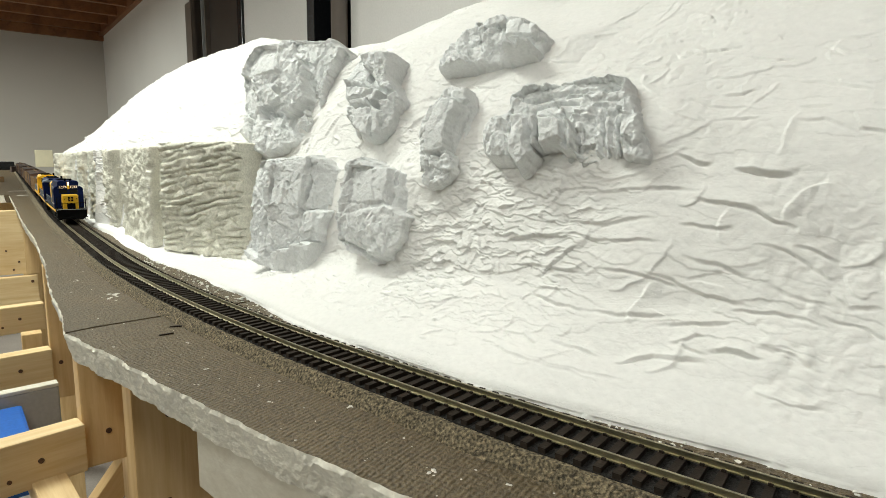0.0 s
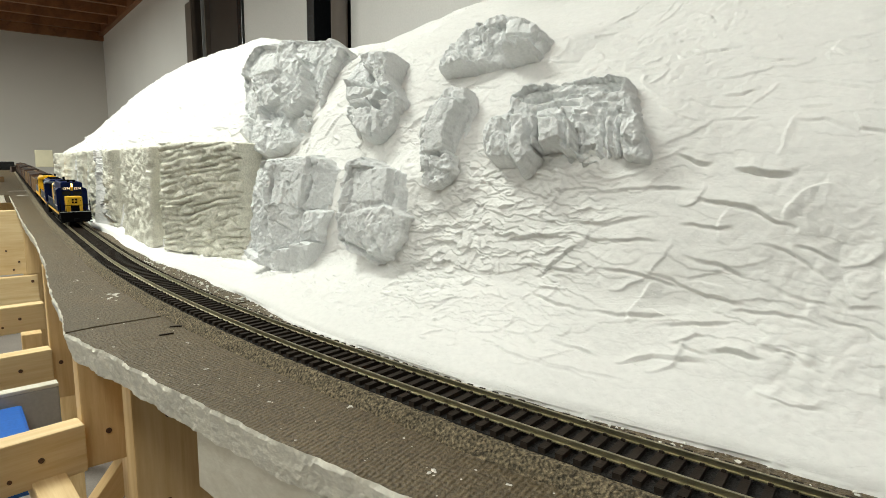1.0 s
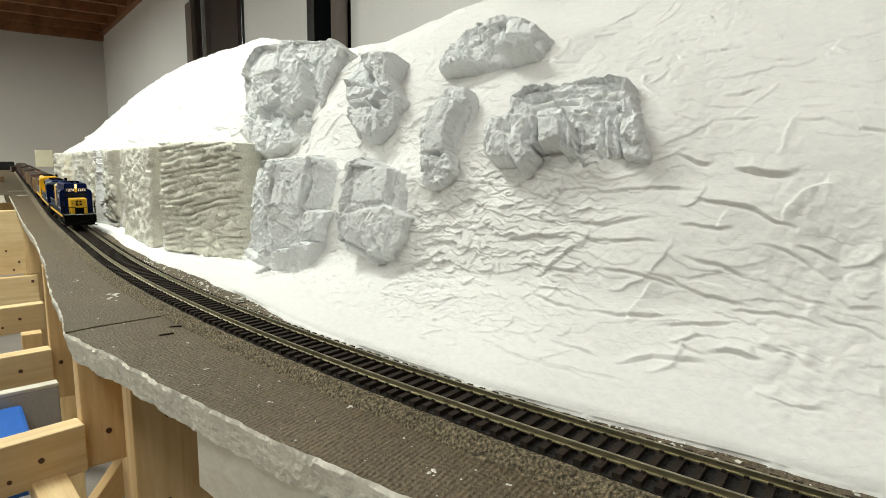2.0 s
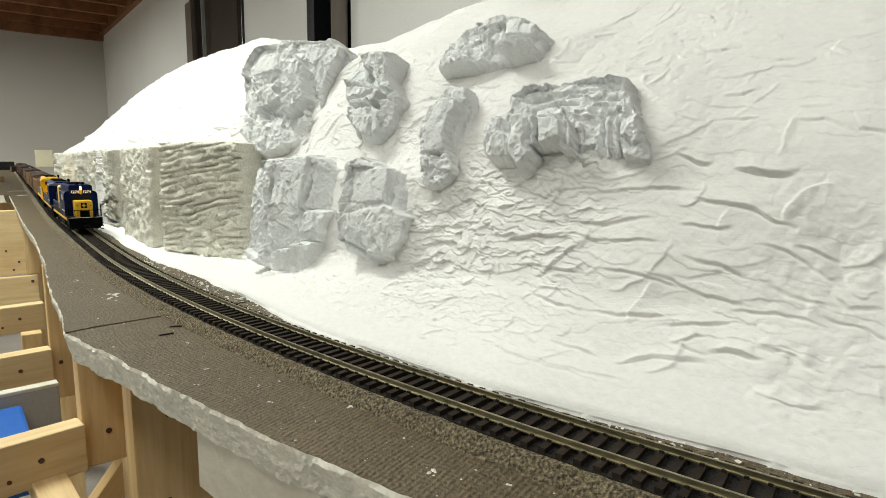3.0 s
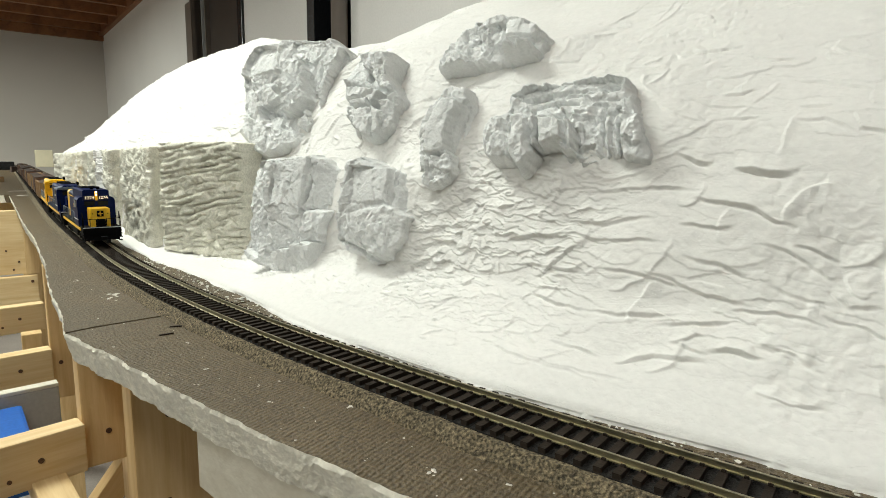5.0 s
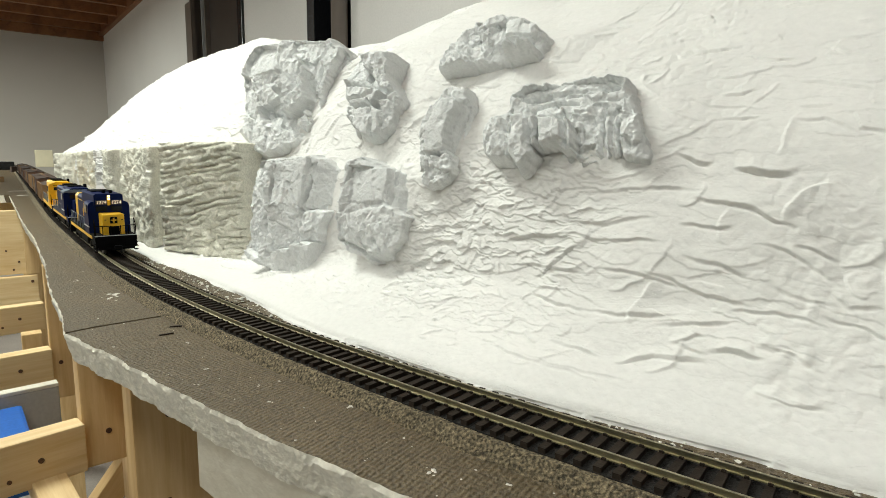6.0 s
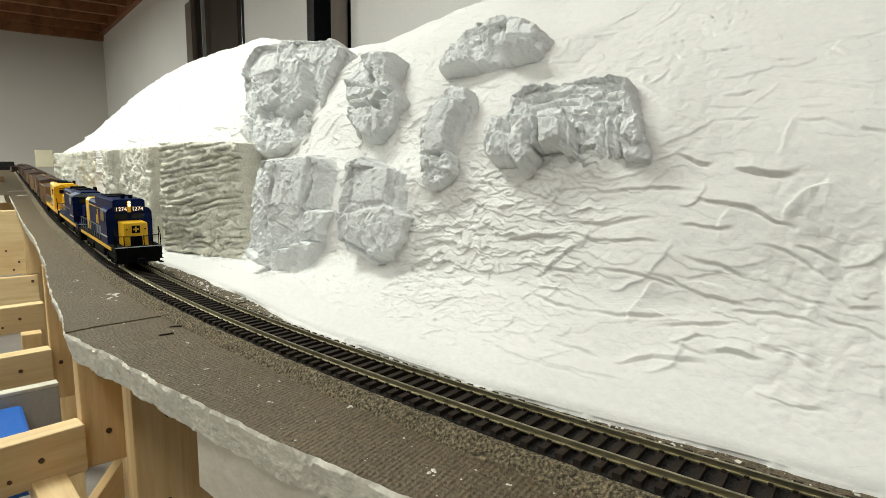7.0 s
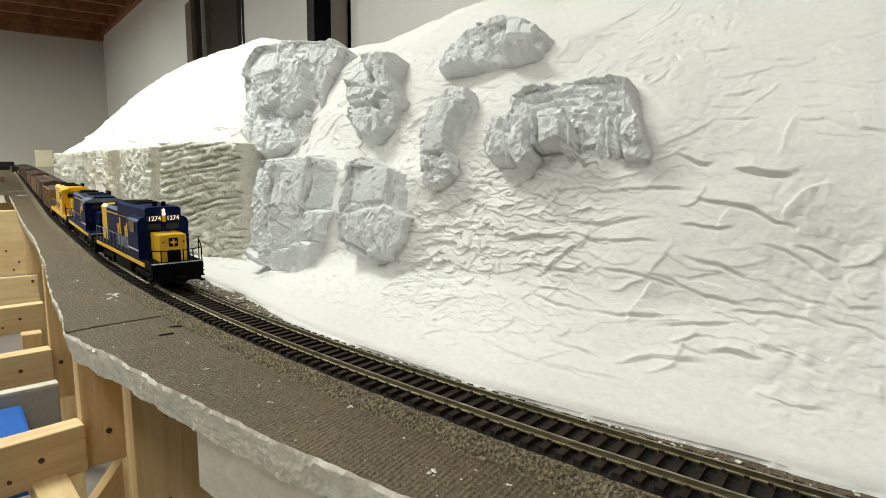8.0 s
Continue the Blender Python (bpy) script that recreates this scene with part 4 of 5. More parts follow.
    c = casting((-0.002, 0.390, 0.109), -210.1, 18.0, 12, "smooth upright grey-white plaster slab",
                (10, -17), (12, 0), (9, 13), (2, 23), (-1, 29), (-12, 29), (-19, 22), (-23, 13), (-28, -16), (-26, -32), (-18, -41), (-7, -42), (6, -37))
    facet(c, 19.5, -0, -0.08, 0.05, (2, -5), (-6, 16), (-11, 16), (-25, 10), (-22, -11), (-20, -21), (-2, -21))
    facet(c, 6, 0.9, 0, 0.05, (-17, 16), (-19, 21), (-24, 12), (-29, -23), (-19, -39), (-14, -8))
    facet(c, 19.5, -0, 0.05, 0.9, (-1, -23), (-21, -21), (-26, -43), (-13, -45), (-3, -40))
    facet(c, 9, 0.1, -0.4, 0.3, (-3, 27), (-14, 27), (-20, 19), (-17, 15), (-4, 21))
    crack(c, 5.7, 1.6, (-20, 13), (-18, -8), (-19, -25))
    crack(c, 4.8, 1.6, (3, -19), (-6, -22), (-16, -19))
    crack(c, 4.8, 1.6, (-6, 20), (-20, 13))
    crack(c, 3.8, 1.4, (-4, -26), (-8, -43))
    finish(c)
    c = casting((0.029, 0.432, 0.175), -210.7, 24.0, 14, "overhanging white plaster rock casting high on the slope",
                (31, -25), (29, -14), (12, 3), (-10, 12), (-16, 11), (-37, 5), (-51, -9), (-54, -18), (-49, -31), (-35, -33), (-20, -34), (10, -30), (23, -31))
    facet(c, 17, -0, -0.25, 0.8, (24, -31), (5, -5), (-20, 2), (-24, -13), (-15, -28), (4, -35))
    facet(c, 18.5, 0.05, -0.25, 0.05, (-22, 2), (-43, -4), (-44, -17), (-25, -15))
    facet(c, 30.5, 0.1, 0.15, 0.4, (-23, -37), (-33, -25), (-50, -26), (-62, -26), (-62, -38), (-48, -47), (-34, -46))
    facet(c, 15.5, -0.1, 0.3, 0.3, (24, -31), (5, -34), (-24, -37), (-24, -39), (5, -35), (17, -36))
    crack(c, 4.8, 1.5, (-18, 5), (-22, -12), (-13, -26))
    crack(c, 4.8, 1.5, (-23, -12), (-42, -14), (-54, -15))
    crack(c, 4.8, 1.6, (-35, -23), (-42, -35))
    crack(c, 3.8, 1.4, (9, -21), (-4, -30))
    finish(c)
    c = casting((0.060, 0.335, 0.107), -212.5, 22.0, 13, "wide fissured grey-white plaster rock casting",
                (40, -12), (41, -2), (37, 7), (28, 11), (31, 22), (19, 27), (-1, 28), (-28, 30), (-39, 28), (-43, 19), (-52, 5), (-60, -15), (-60, -26), (-45, -22), (-35, -21), (-25, -25), (-11, -26), (-2, -20), (1, -28), (7, -31), (13, -24), (22, -24), (30, -22))
    facet(c, 17.5, -0.2, 0.05, 0.7, (34, -10), (30, 1), (19, 2), (15, -26), (24, -27), (32, -20))
    facet(c, 23.5, -0.05, 0, 0.3, (17, 2), (2, -1), (-3, -22), (-1, -32), (11, -29))
    facet(c, 25, -0, 0.1, 0.15, (0, -3), (-17, -3), (-22, -20), (-9, -22), (-3, -17))
    facet(c, 7, -0, 0.3, 0.2, (2, -16), (-14, -16), (-19, -25), (-9, -26))
    facet(c, 25, -0, 0.2, 0.1, (-26, -23), (-35, -20), (-38, -27), (-32, -31), (-26, -29))
    facet(c, 16, -0, 0, 0.7, (-14, 2), (-33, 4), (-39, -23), (-34, -23), (-31, -16), (-23, -18))
    facet(c, 20.5, 0.05, 0, 0.2, (-35, -1), (-41, 0), (-45, -27), (-41, -24))
    facet(c, 20.5, 0.15, 0.05, 0.6, (-43, 0), (-50, 1), (-63, -25), (-62, -31), (-47, -27))
    facet(c, 8.5, -0, -0.5, 0.6, (28, 20), (-8, 27), (-37, 25), (-36, 16), (-10, 14), (10, 11))
    facet(c, 16, -0, -0.3, 0.5, (6, 7), (-13, 9), (-39, 11), (-41, 3), (-13, 2), (5, 1))
    crack(c, 9.5, 2.2, (8, 10), (2, -18), (-7, -26))
    crack(c, 7.6, 1.9, (22, 7), (17, -25))
    crack(c, 7.6, 1.9, (-12, 4), (-17, -15), (-23, -25))
    crack(c, 7.6, 1.8, (-39, 5), (-42, -24))
    crack(c, 5.7, 1.6, (-32, 5), (-36, -22))
    crack(c, 6.6, 1.8, (1, -17), (-17, -16))
    crack(c, 5.7, 1.8, (8, 12), (-5, 16), (-32, 17))
    crack(c, 5.7, 1.8, (9, 8), (-12, 11), (-32, 6))
    crack(c, 4.8, 1.6, (26, 17), (9, 15), (-11, 20), (-36, 21))
    crack(c, 5.7, 1.8, (-30, -15), (-34, -22))
    crack(c, 4.8, 1.6, (-21, -18), (-31, -15))
    finish(c)


rocks()


# ---------------------------------------------------------------- carved foam cutting
def foam_block(p0, p1, z0, z1, depth, seed, label, groove=1.0):
    """A carved slab whose front runs from p0 to p1 (world x, y), grooved along slanting lines."""
    p0, p1 = Vector((*p0, 0)), Vector((*p1, 0))
    w = (p1 - p0).length
    step = 0.0011 if groove >= 1 else 0.0025
    nx, nz = int(w / step) + 1, int((z1 - z0) / step) + 1
    x, z = np.meshgrid(np.linspace(0, w, nx), np.linspace(z0, z1, nz), indexing="ij")
    rows = (z + 0.17 * x) * 1000 / 6.0 + 0.8 * fbm(x * 40, z * 60, 0, seed, 3)
    g = np.abs(rows - np.round(rows)) * 2
    cut = -np.clip(1 - g / 0.50, 0, 1) ** 1.1 * np.clip(0.55 + 0.9 * vnoise(x * 50, np.round(rows) * 3.3, 0, seed + 2), 0, 1)
    side = -np.clip(1 - np.abs(fbm(x * 80, z * 80, 0, seed + 4, 3)) / 0.12, 0, 1) * 0.6
    y = 0.0054 * groove * (cut + side) + 0.0026 * fbm(x * 110, z * 170, 0, seed + 6, 4) + 0.003 * fbm(x * 22, z * 22, 0, seed + 7, 2)
    # ragged borders
    rag = 0.0014 * fbm(z * 130, x * 20, 0, seed + 9, 3)
    x = x + rag * (np.abs(x / w - 0.5) > 0.42)
    z = z + 0.0015 * fbm(x * 130, 0.5, 0, seed + 10, 3) * (z > z1 - 0.008)
    rnd = np.minimum(np.minimum(x, w - x), np.minimum(z1 - z, z - z0 + 0.01))
    y = y - 0.0025 * np.clip(1 - rnd / 0.0035, 0, 1) ** 2
    V = np.stack([x, y, z], -1)
    fr = quads(nx, nz)
    back = V.copy()
    back[..., 1] = -depth
    n = nx * nz
    idx = np.arange(n).reshape(nx, nz)
    ring = np.concatenate([idx[:, 0], idx[-1, 1:], idx[-2::-1, -1], idx[0, -2:0:-1]])
    # sides in steps so that they take relief too
    layers, verts, faces = [ring], [V.reshape(-1, 3)], [fr]
    k = n
    for t in np.linspace(0, 1, 9)[1:]:
        q = V.reshape(-1, 3)[ring].copy()
        q[:, 1] = q[:, 1] * (1 - t) - depth * t
        q[:, 0] += 0.0012 * fbm(q[:, 1] * 120, q[:, 2] * 120, q[:, 0] * 50, seed + 12, 3)
        verts.append(q)
        cur = np.arange(k, k + len(ring))
        a, b = layers[-1], cur
        faces.append(np.stack([a, np.roll(a, -1), np.roll(b, -1), b], -1)[:, ::-1])
        layers.append(cur)
        k += len(ring)
    ob = from_arrays("carved_block", np.concatenate(verts), np.concatenate(faces), "foam", smooth=True)
    d = p1 - p0
    ob.matrix_basis = Matrix.Translation((p0.x, p0.y, RT)) @ pose(0, 0, 0, 0, 0, math.degrees(math.atan2(d.y, d.x)))
    return tagged(ob, label, "foam block", "carved foam blocks")


def cutting():
    lab = "cream carved foam block with slanting tool grooves beside the track"
    foam_block((-0.189, 0.545), (-0.291, 0.606), -0.005, 0.104, 0.045, 81, lab)
    for s0, s1, l0, l1, zt, sd in ((0.632, 0.772, 0.046, 0.043, 0.100, 82), (0.822, 0.868, 0.042, 0.039, 0.098, 83), (0.945, 0.985, 0.036, 0.034, 0.097, 87), (1.05, 1.10, 0.033, 0.032, 0.096, 84),
                                   (1.20, 1.34, 0.031, 0.030, 0.094, 85), (1.45, 1.62, 0.030, 0.030, 0.092, 86)):
        a, b = at(s0, l0), at(s1, l1)
        foam_block((a.x, a.y), (b.x, b.y), -0.007, zt, 0.03, sd, "cream carved foam slab forming the wall of the cutting", groove=0.8)


cutting()


# ---------------------------------------------------------------- train
def text_mesh(txt, size):
    cu = bpy.data.curves.new("digits", "FONT")
    cu.body, cu.size, cu.align_x, cu.align_y, cu.extrude = txt, size, "CENTER", "CENTER", 0.0001
    o = bpy.data.objects.new("digits", cu)
    scene.collection.objects.link(o)
    bpy.context.view_layer.update()
    me = bpy.data.meshes.new_from_object(o.evaluated_get(bpy.context.evaluated_depsgraph_get()))
    bpy.data.objects.remove(o)
    return me


def truck(parent, x, axle=0.0155, mat_side="underframe"):
    """A two-axle truck; returns its wheelsets."""
    bm = B()
    for y in (-0.0128, 0.0128):
        box(bm, x - 0.0185, x + 0.0185, y - 0.0012, y + 0.0012, 0.0055, 0.0095, 0.0006)
        for dx in (-axle, axle):
            box(bm, x + dx - 0.003, x + dx + 0.003, y - 0.0018, y + 0.0018, 0.003, 0.0085, 0.0006)
        for dx in (-0.004, 0.0, 0.004):
            cyl(bm, (x + dx, y, 0.002), (x + dx, y, 0.0075), 0.0013, 8)
    box(bm, x - 0.006, x + 0.006, -0.0128, 0.0128, 0.006, 0.011)
    part("truck", bm, mat_side, parent)
    out = []
    for dx in (-axle, axle):
        bm = B()
        for y in (-0.0078, 0.0078):
            cyl(bm, (0, y - 0.0013, 0), (0, y + 0.0013, 0), 0.0058, 20)
            cyl(bm, (0, y * 0.88 - 0.0004, 0), (0, y * 0.88 + 0.0004, 0), 0.0066, 20)
        cyl(bm, (0, -0.011, 0), (0, 0.011, 0), 0.0012, 8)
        w = part("wheelset", bm, "steel", parent)
        w.location = (x + dx, 0, 0.0058)
        out.append(w)
    return out


def rails_on(parent, side, x0, x1, n, z0=0.0180, z1=0.0300, y=0.0166):
    """Handrail with stanchions along one walkway."""
    bm = B()
    for i in range(n):
        x = x0 + (x1 - x0) * i / (n - 1)
        cyl(bm, (x, side * y, z0), (x, side * y, z1), 0.00030, 6)
    cyl(bm, (x0, side * y, z1), (x1, side * y, z1), 0.00030, 6)
    part("handrail", bm, "greyroof", parent)


def diesel(name, m, label, body, ends, roof, lead=False, cab_first=True):
    """Four-axle hood unit, 187 mm over the platforms; x forward."""
    e = empty(name, m, label, "locomotive", "diesel locomotives")
    part("platform", box(box(B(), -0.0935, 0.0872, -0.0172, 0.0172, 0.0160, 0.0183, 0.0003), -0.0935, 0.0872, -0.0172, 0.0172, 0.0135, 0.0165), "underframe" if lead else body, e)
    for y in (-0.01745, 0.01745):
        part("sill_stripe", box(B(), -0.078, 0.072, y - 0.0003, y + 0.0003, 0.0146, 0.0172), "yellow", e, "yellow sill stripe")
    part("pilot", box(box(B(), 0.0840, 0.0882, -0.0168, 0.0168, 0.0075, 0.0183, 0.0006), 0.083, 0.0886, -0.0150, 0.0150, 0.0055, 0.0080, 0.0006), "underframe", e)
    part("pilot", box(B(), -0.0945, -0.0905, -0.0172, 0.0172, 0.0040, 0.0183, 0.0006), "underframe", e)
    part("pilot_edge", box(B(), 0.0872, 0.0884, -0.0170, 0.0170, 0.0181, 0.0187), "silver", e, "thin pale edge line")
    part("coupler", box(box(B(), 0.0880, 0.095, -0.0018, 0.0018, 0.0065, 0.0095), 0.0930, 0.0965, -0.003, 0.003, 0.0060, 0.0100, 0.0006), "underframe", e)
    part("coupler", box(box(B(), -0.101, -0.0945, -0.0018, 0.0018, 0.0065, 0.0095), -0.1025, -0.0985, -0.003, 0.003, 0.0060, 0.0100, 0.0006), "underframe", e)
    part("fuel_tank", box(B(), -0.024, 0.024, -0.0150, 0.0150, 0.0035, 0.0120, 0.002), "underframe", e)
    # short hood
    part("short_hood", box(B(), 0.0575, 0.0795, -0.0090, 0.0090, 0.0150, 0.0372, 0.0013, 3), ends, e, "yellow short hood nose", smooth=False)
    if lead:
        part("nose_door", box(B(), 0.0792, 0.0800, -0.0045, 0.0045, 0.0180, 0.0262, 0.0004), "underframe", e)
        part("nose_emblem", box(B(), 0.0793, 0.0799, -0.0030, 0.0030, 0.0287, 0.0347), "underframe", e, "small dark square emblem")
        part("emblem_cross", box(box(B(), 0.0797, 0.0801, -0.0022, 0.0022, 0.0311, 0.0323), 0.0797, 0.0801, -0.0006, 0.0006, 0.0295, 0.0339), "yellow", e)
        for y in (-0.0068, 0.0068):
            part("grab_iron", cyl(B(), (0.0793, y, 0.0318), (0.0800, y, 0.0318), 0.0006, 8), "underframe", e)
    # cab with rounded roof edges
    w, z1, r = 0.0174, 0.0478, 0.0046
    prof = [(-w, 0.0150), (w, 0.0150)] + [(w - r + r * math.sin(radians(90 - a)), z1 - r + r * math.sin(radians(a))) for a in (0, 20, 45, 70, 90)] \
        + [(-w + r - r * math.sin(radians(90 - a)), z1 - r + r * math.sin(radians(a))) for a in (90, 70, 45, 20, 0)]
    part("cab", extrude_profile(B(), prof, 0.0310, 0.0580), body, e)
    # raised centre of the roof, running back over the hood
    c, zt = (0.0122, 0.0548) if lead else (0.0100, 0.0508)
    prof = [(-c, 0.0440), (c, 0.0440), (c, zt - 0.0013), (c - 0.0015, zt), (-c + 0.0015, zt), (-c, zt - 0.0013)]
    part("roof_fairing", extrude_profile(B(), prof, -0.020, 0.0592), body, e)
    if not lead:
        part("cab_roof", extrude_profile(B(), [(-0.0172, 0.0470), (-0.0172, 0.0458), (0.0172, 0.0458), (0.0172, 0.0470), (0.011, 0.0492), (-0.011, 0.0492)], 0.0295, 0.0615), roof, e, "grey curved cab roof")
    # front windows, number boards, headlight
    for y in (-0.0062, 0.0062):
        part("windscreen", box(B(), 0.0578, 0.0586, y - 0.0047, y + 0.0047, 0.0385, 0.0432, 0.0003), "glass", e)
        bd = part("number_board", box(B(), 0.0585, 0.0600, y - 0.0050, y + 0.0050, 0.0448, 0.0488, 0.0003), "board_lit", e)
        if lead:
            me = text_mesh("1274", 0.0044)
            me.materials.append(M["digits"])
            o = new("number", me)
            o.parent = bd
            o.matrix_basis = Matrix.Translation((0.0602, y, 0.0467)) @ pose(0, 0, 0, 90, 0, 90)
    if lead:
        part("headlight_panel", box(B(), 0.0588, 0.0604, -0.0013, 0.0013, 0.0440, 0.0535, 0.0004), "yellow", e)
        for z in (0.0500, 0.0525):
            part("headlight", cyl(B(), (0.0600, 0, z), (0.0612, 0, z), 0.0009, 16), "lamp", e, "glowing warm headlight")
        part("air_horn", cyl(cyl(B(), (0.047, 0.004, 0.0548), (0.047, 0.004, 0.0578), 0.0016, 10), (0.047, -0.002, 0.0548), (0.047, -0.002, 0.0580), 0.0016, 10), "underframe", e)
    for y in (-0.0175, 0.0175):
        part("side_window", box(B(), 0.0365, 0.0520, y - 0.0004, y + 0.0004, 0.0365, 0.0445, 0.0003), "glass", e)
        part("cab_stripe", box(B(), 0.0308, 0.0582, y - 0.0003, y + 0.0003, 0.0240, 0.0250), "silver", e)
    # long hood
    c = 0.0112
    prof = [(-c, 0.0150), (c, 0.0150), (c, 0.0465), (c - 0.002, 0.0490), (-c + 0.002, 0.0490), (-c, 0.0465)]
    part("long_hood", extrude_profile(B(), prof, -0.0640, 0.0310), body, e)
    part("hood_end", extrude_profile(B(), [(a * 1.004, b + 0.0001) for a, b in prof], -0.0820, -0.0640), ends, e, "yellow hood end")
    for y in (-0.0113, 0.0113):
        part("hood_line", box(B(), -0.064, 0.031, y - 0.00025, y + 0.00025, 0.0432, 0.0439), "yellow", e)
        # lettering is shown as bars of its size
        xs = (0.026, 0.020, 0.0145, 0.009, 0.0035, -0.002, -0.018, -0.0245)
        for x, hh in zip(xs, (0.0135, 0.008, 0.008, 0.008, 0.0105, 0.008, 0.0135, 0.008)):
            part("lettering_bar", box(B(), x - 0.0017, x + 0.0017, y - 0.0003, y + 0.0003, 0.0280, 0.0280 + hh), "yellow", e)
        # lead unit: middle panels coloured paler, in place of reflections between the stanchions
        for x in np.arange(-0.058, 0.028, 0.0095):
            part("hood_panel", box(B(), x, x + 0.0085, y - 0.00018, y + 0.00018, 0.0186, 0.0262), "greyroof" if lead and -0.03 < x < 0.02 else body, e)
    for x in (-0.046, -0.030, 0.004):
        part("roof_fan", cyl(B(), (x, 0, 0.0485), (x, 0, 0.0522 if x < -0.02 or not lead else 0.0562), 0.0078, 20), "underframe", e)
    part("roof_hatch", box(B(), -0.012, 0.020, -0.0085, 0.0085, zt - 0.0002, zt + 0.0010, 0.0004), "underframe", e)
    part("air_tank", box(B(), -0.004, 0.010, 0.0108, 0.0135, 0.0440, 0.0535, 0.0006), "underframe", e)
    for sd in (-1, 1):
        rails_on(e, sd, -0.080, 0.028, 10)
        bm = B()
        for x in (0.0810, 0.0865):
            cyl(bm, (x, sd * 0.0164, 0.0180), (x, sd * 0.0164, 0.0335 if x < 0.084 else 0.0285), 0.00035, 6)
        cyl(bm, (0.0810, sd * 0.0164, 0.0335), (0.0865, sd * 0.0164, 0.0285), 0.00035, 6)
        part("end_rail", bm, "underframe", e)
        bm = B()
        for y in (sd * 0.0164, sd * 0.0105, sd * 0.0040):
            cyl(bm, (0.0868, y, 0.0180), (0.0868, y, 0.0275), 0.00040, 6)
        cyl(bm, (0.0868, sd * 0.0164, 0.0275), (0.0868, sd * 0.0040, 0.0266), 0.00035, 6)
        part("end_rail", bm, "underframe", e)
        bm = B()
        for k in range(3):
            box(bm, 0.0795, 0.0870, sd * 0.0165 - 0.0014, sd * 0.0165 + 0.0014, 0.004 + 0.0035 * k, 0.0046 + 0.0035 * k)
        part("steps", bm, "underframe", e)
    return e, truck(e, 0.052) + truck(e, -0.052)


def rib_row(parent, paint, places, r, z0, z1):
    me = None
    for x, y in places:
        if me is None:
            o = part("rib", box(B(), -r, r, -r, r, z0, z1), paint, parent)
            me = o.data
        else:
            o = new("rib", me)
            o.parent = parent
        o.location = (x, y, 0)


def freight_car(m, kind, paint, label):
    e = empty("freight_car", m, label, "freight car", "freight cars")
    L, W = 0.0690, 0.0168
    part("underframe", box(B(), -L, L, -0.008, 0.008, 0.0085, 0.0125), "underframe", e)
    if kind == "box":
        H = 0.0445
        part("body", box(B(), -L, L, -W, W, 0.0115, H, 0.0008), paint, e)
        part("roof", extrude_profile(B(), [(-W - 0.0004, H - 0.001), (W + 0.0004, H - 0.001), (W + 0.0004, H), (0, H + 0.0022), (-W - 0.0004, H)], -L - 0.0005, L + 0.0005), "boxcar_dark", e)
        part("roof_walk", box(B(), -L, L, -0.0028, 0.0028, H + 0.0022, H + 0.0030), paint, e)
        for y in (-W - 0.0005, W + 0.0005):
            part("door", box(B(), -0.013, 0.013, y - 0.0007, y + 0.0007, 0.0120, H - 0.002, 0.0003), "boxcar_dark", e)
        rib_row(e, paint, [(x, y) for x in np.arange(-L + 0.004, L, 0.0098) for y in (-W, W)] + [(x, y) for y in np.arange(-W + 0.004, W, 0.0064) for x in (-L, L)], 0.0005, 0.0120, H - 0.001)
    else:
        H = 0.0395
        bm = B()
        for y in (-W, W):
            box(bm, -L, L, y - 0.0006, y + 0.0006, 0.0130, H)
        for x in (-L, L):
            box(bm, x - 0.0006, x + 0.0006, -W, W, 0.0130, H)
        box(bm, -L, L, -W, W, 0.0120, 0.0135)
        part("body", bm, paint, e)
        rib_row(e, paint, [(x, y) for x in np.arange(-L + 0.001, L, 0.0125) for y in (-W - 0.0008, W + 0.0008)], 0.0009, 0.0120, H + 0.0006)
        part("top_chord", box(box(B(), -L, L, -W - 0.0012, -W + 0.0006, H, H + 0.001), -L, L, W - 0.0006, W + 0.0012, H, H + 0.001), paint, e)
        xs, ys = np.meshgrid(np.linspace(-L + 0.001, L - 0.001, 40), np.linspace(-W + 0.001, W - 0.001, 12), indexing="ij")
        zs = 0.0365 + 0.0045 * (1 - (ys / W) ** 2) + 0.0016 * fbm(xs * 300, ys * 300, 0, 6, 3)
        from_arrays("load", np.stack([xs, ys, zs], -1), quads(40, 12), "boxcar_dark", e)
    for x in (-L - 0.0045, L + 0.0045):
        part("coupler", box(B(), x - 0.0045, x + 0.0045, -0.0016, 0.0016, 0.0072, 0.0098), "underframe", e)
    bm = B()
    for k in range(5):
        z = 0.014 + 0.005 * k
        box(bm, L + 0.0008, L + 0.0012, 0.0085, 0.0150, z, z + 0.0006)
        box(bm, L - 0.0075, L - 0.001, W + 0.0014, W + 0.0018, z, z + 0.0006)
    part("ladder", bm, paint, e)
    return e, truck(e, 0.050, 0.011) + truck(e, -0.050, 0.011)


# run of the leading nose along the track, by time
RUN_T = (0.0, 0.5, 1.0, 1.5, 3.0, 3.5, 4.0, 4.5, 6.0, 6.5, 7.0, 7.5, 8.0)
RUN_S = (0.8832, 0.8630, 0.8435, 0.8230, 0.7570, 0.7315, 0.7045, 0.6755, 0.5640, 0.5232, 0.4810, 0.4350, 0.3872)
RUN = np.polyfit(RUN_T, RUN_S, 4)


def nose(t):
    return float(np.polyval(RUN, t))


def stand(s, half):
    """Pose of a vehicle whose trucks ride at s - half and s + half; it runs towards smaller s."""
    a, b = at(s - half, 0.001), at(s + half, 0.001)
    d = a - b
    return Matrix.Translation((a + b) / 2) @ pose(0, 0, 0, 0, 0, math.degrees(math.atan2(d.y, d.x)))


TRAIN = []


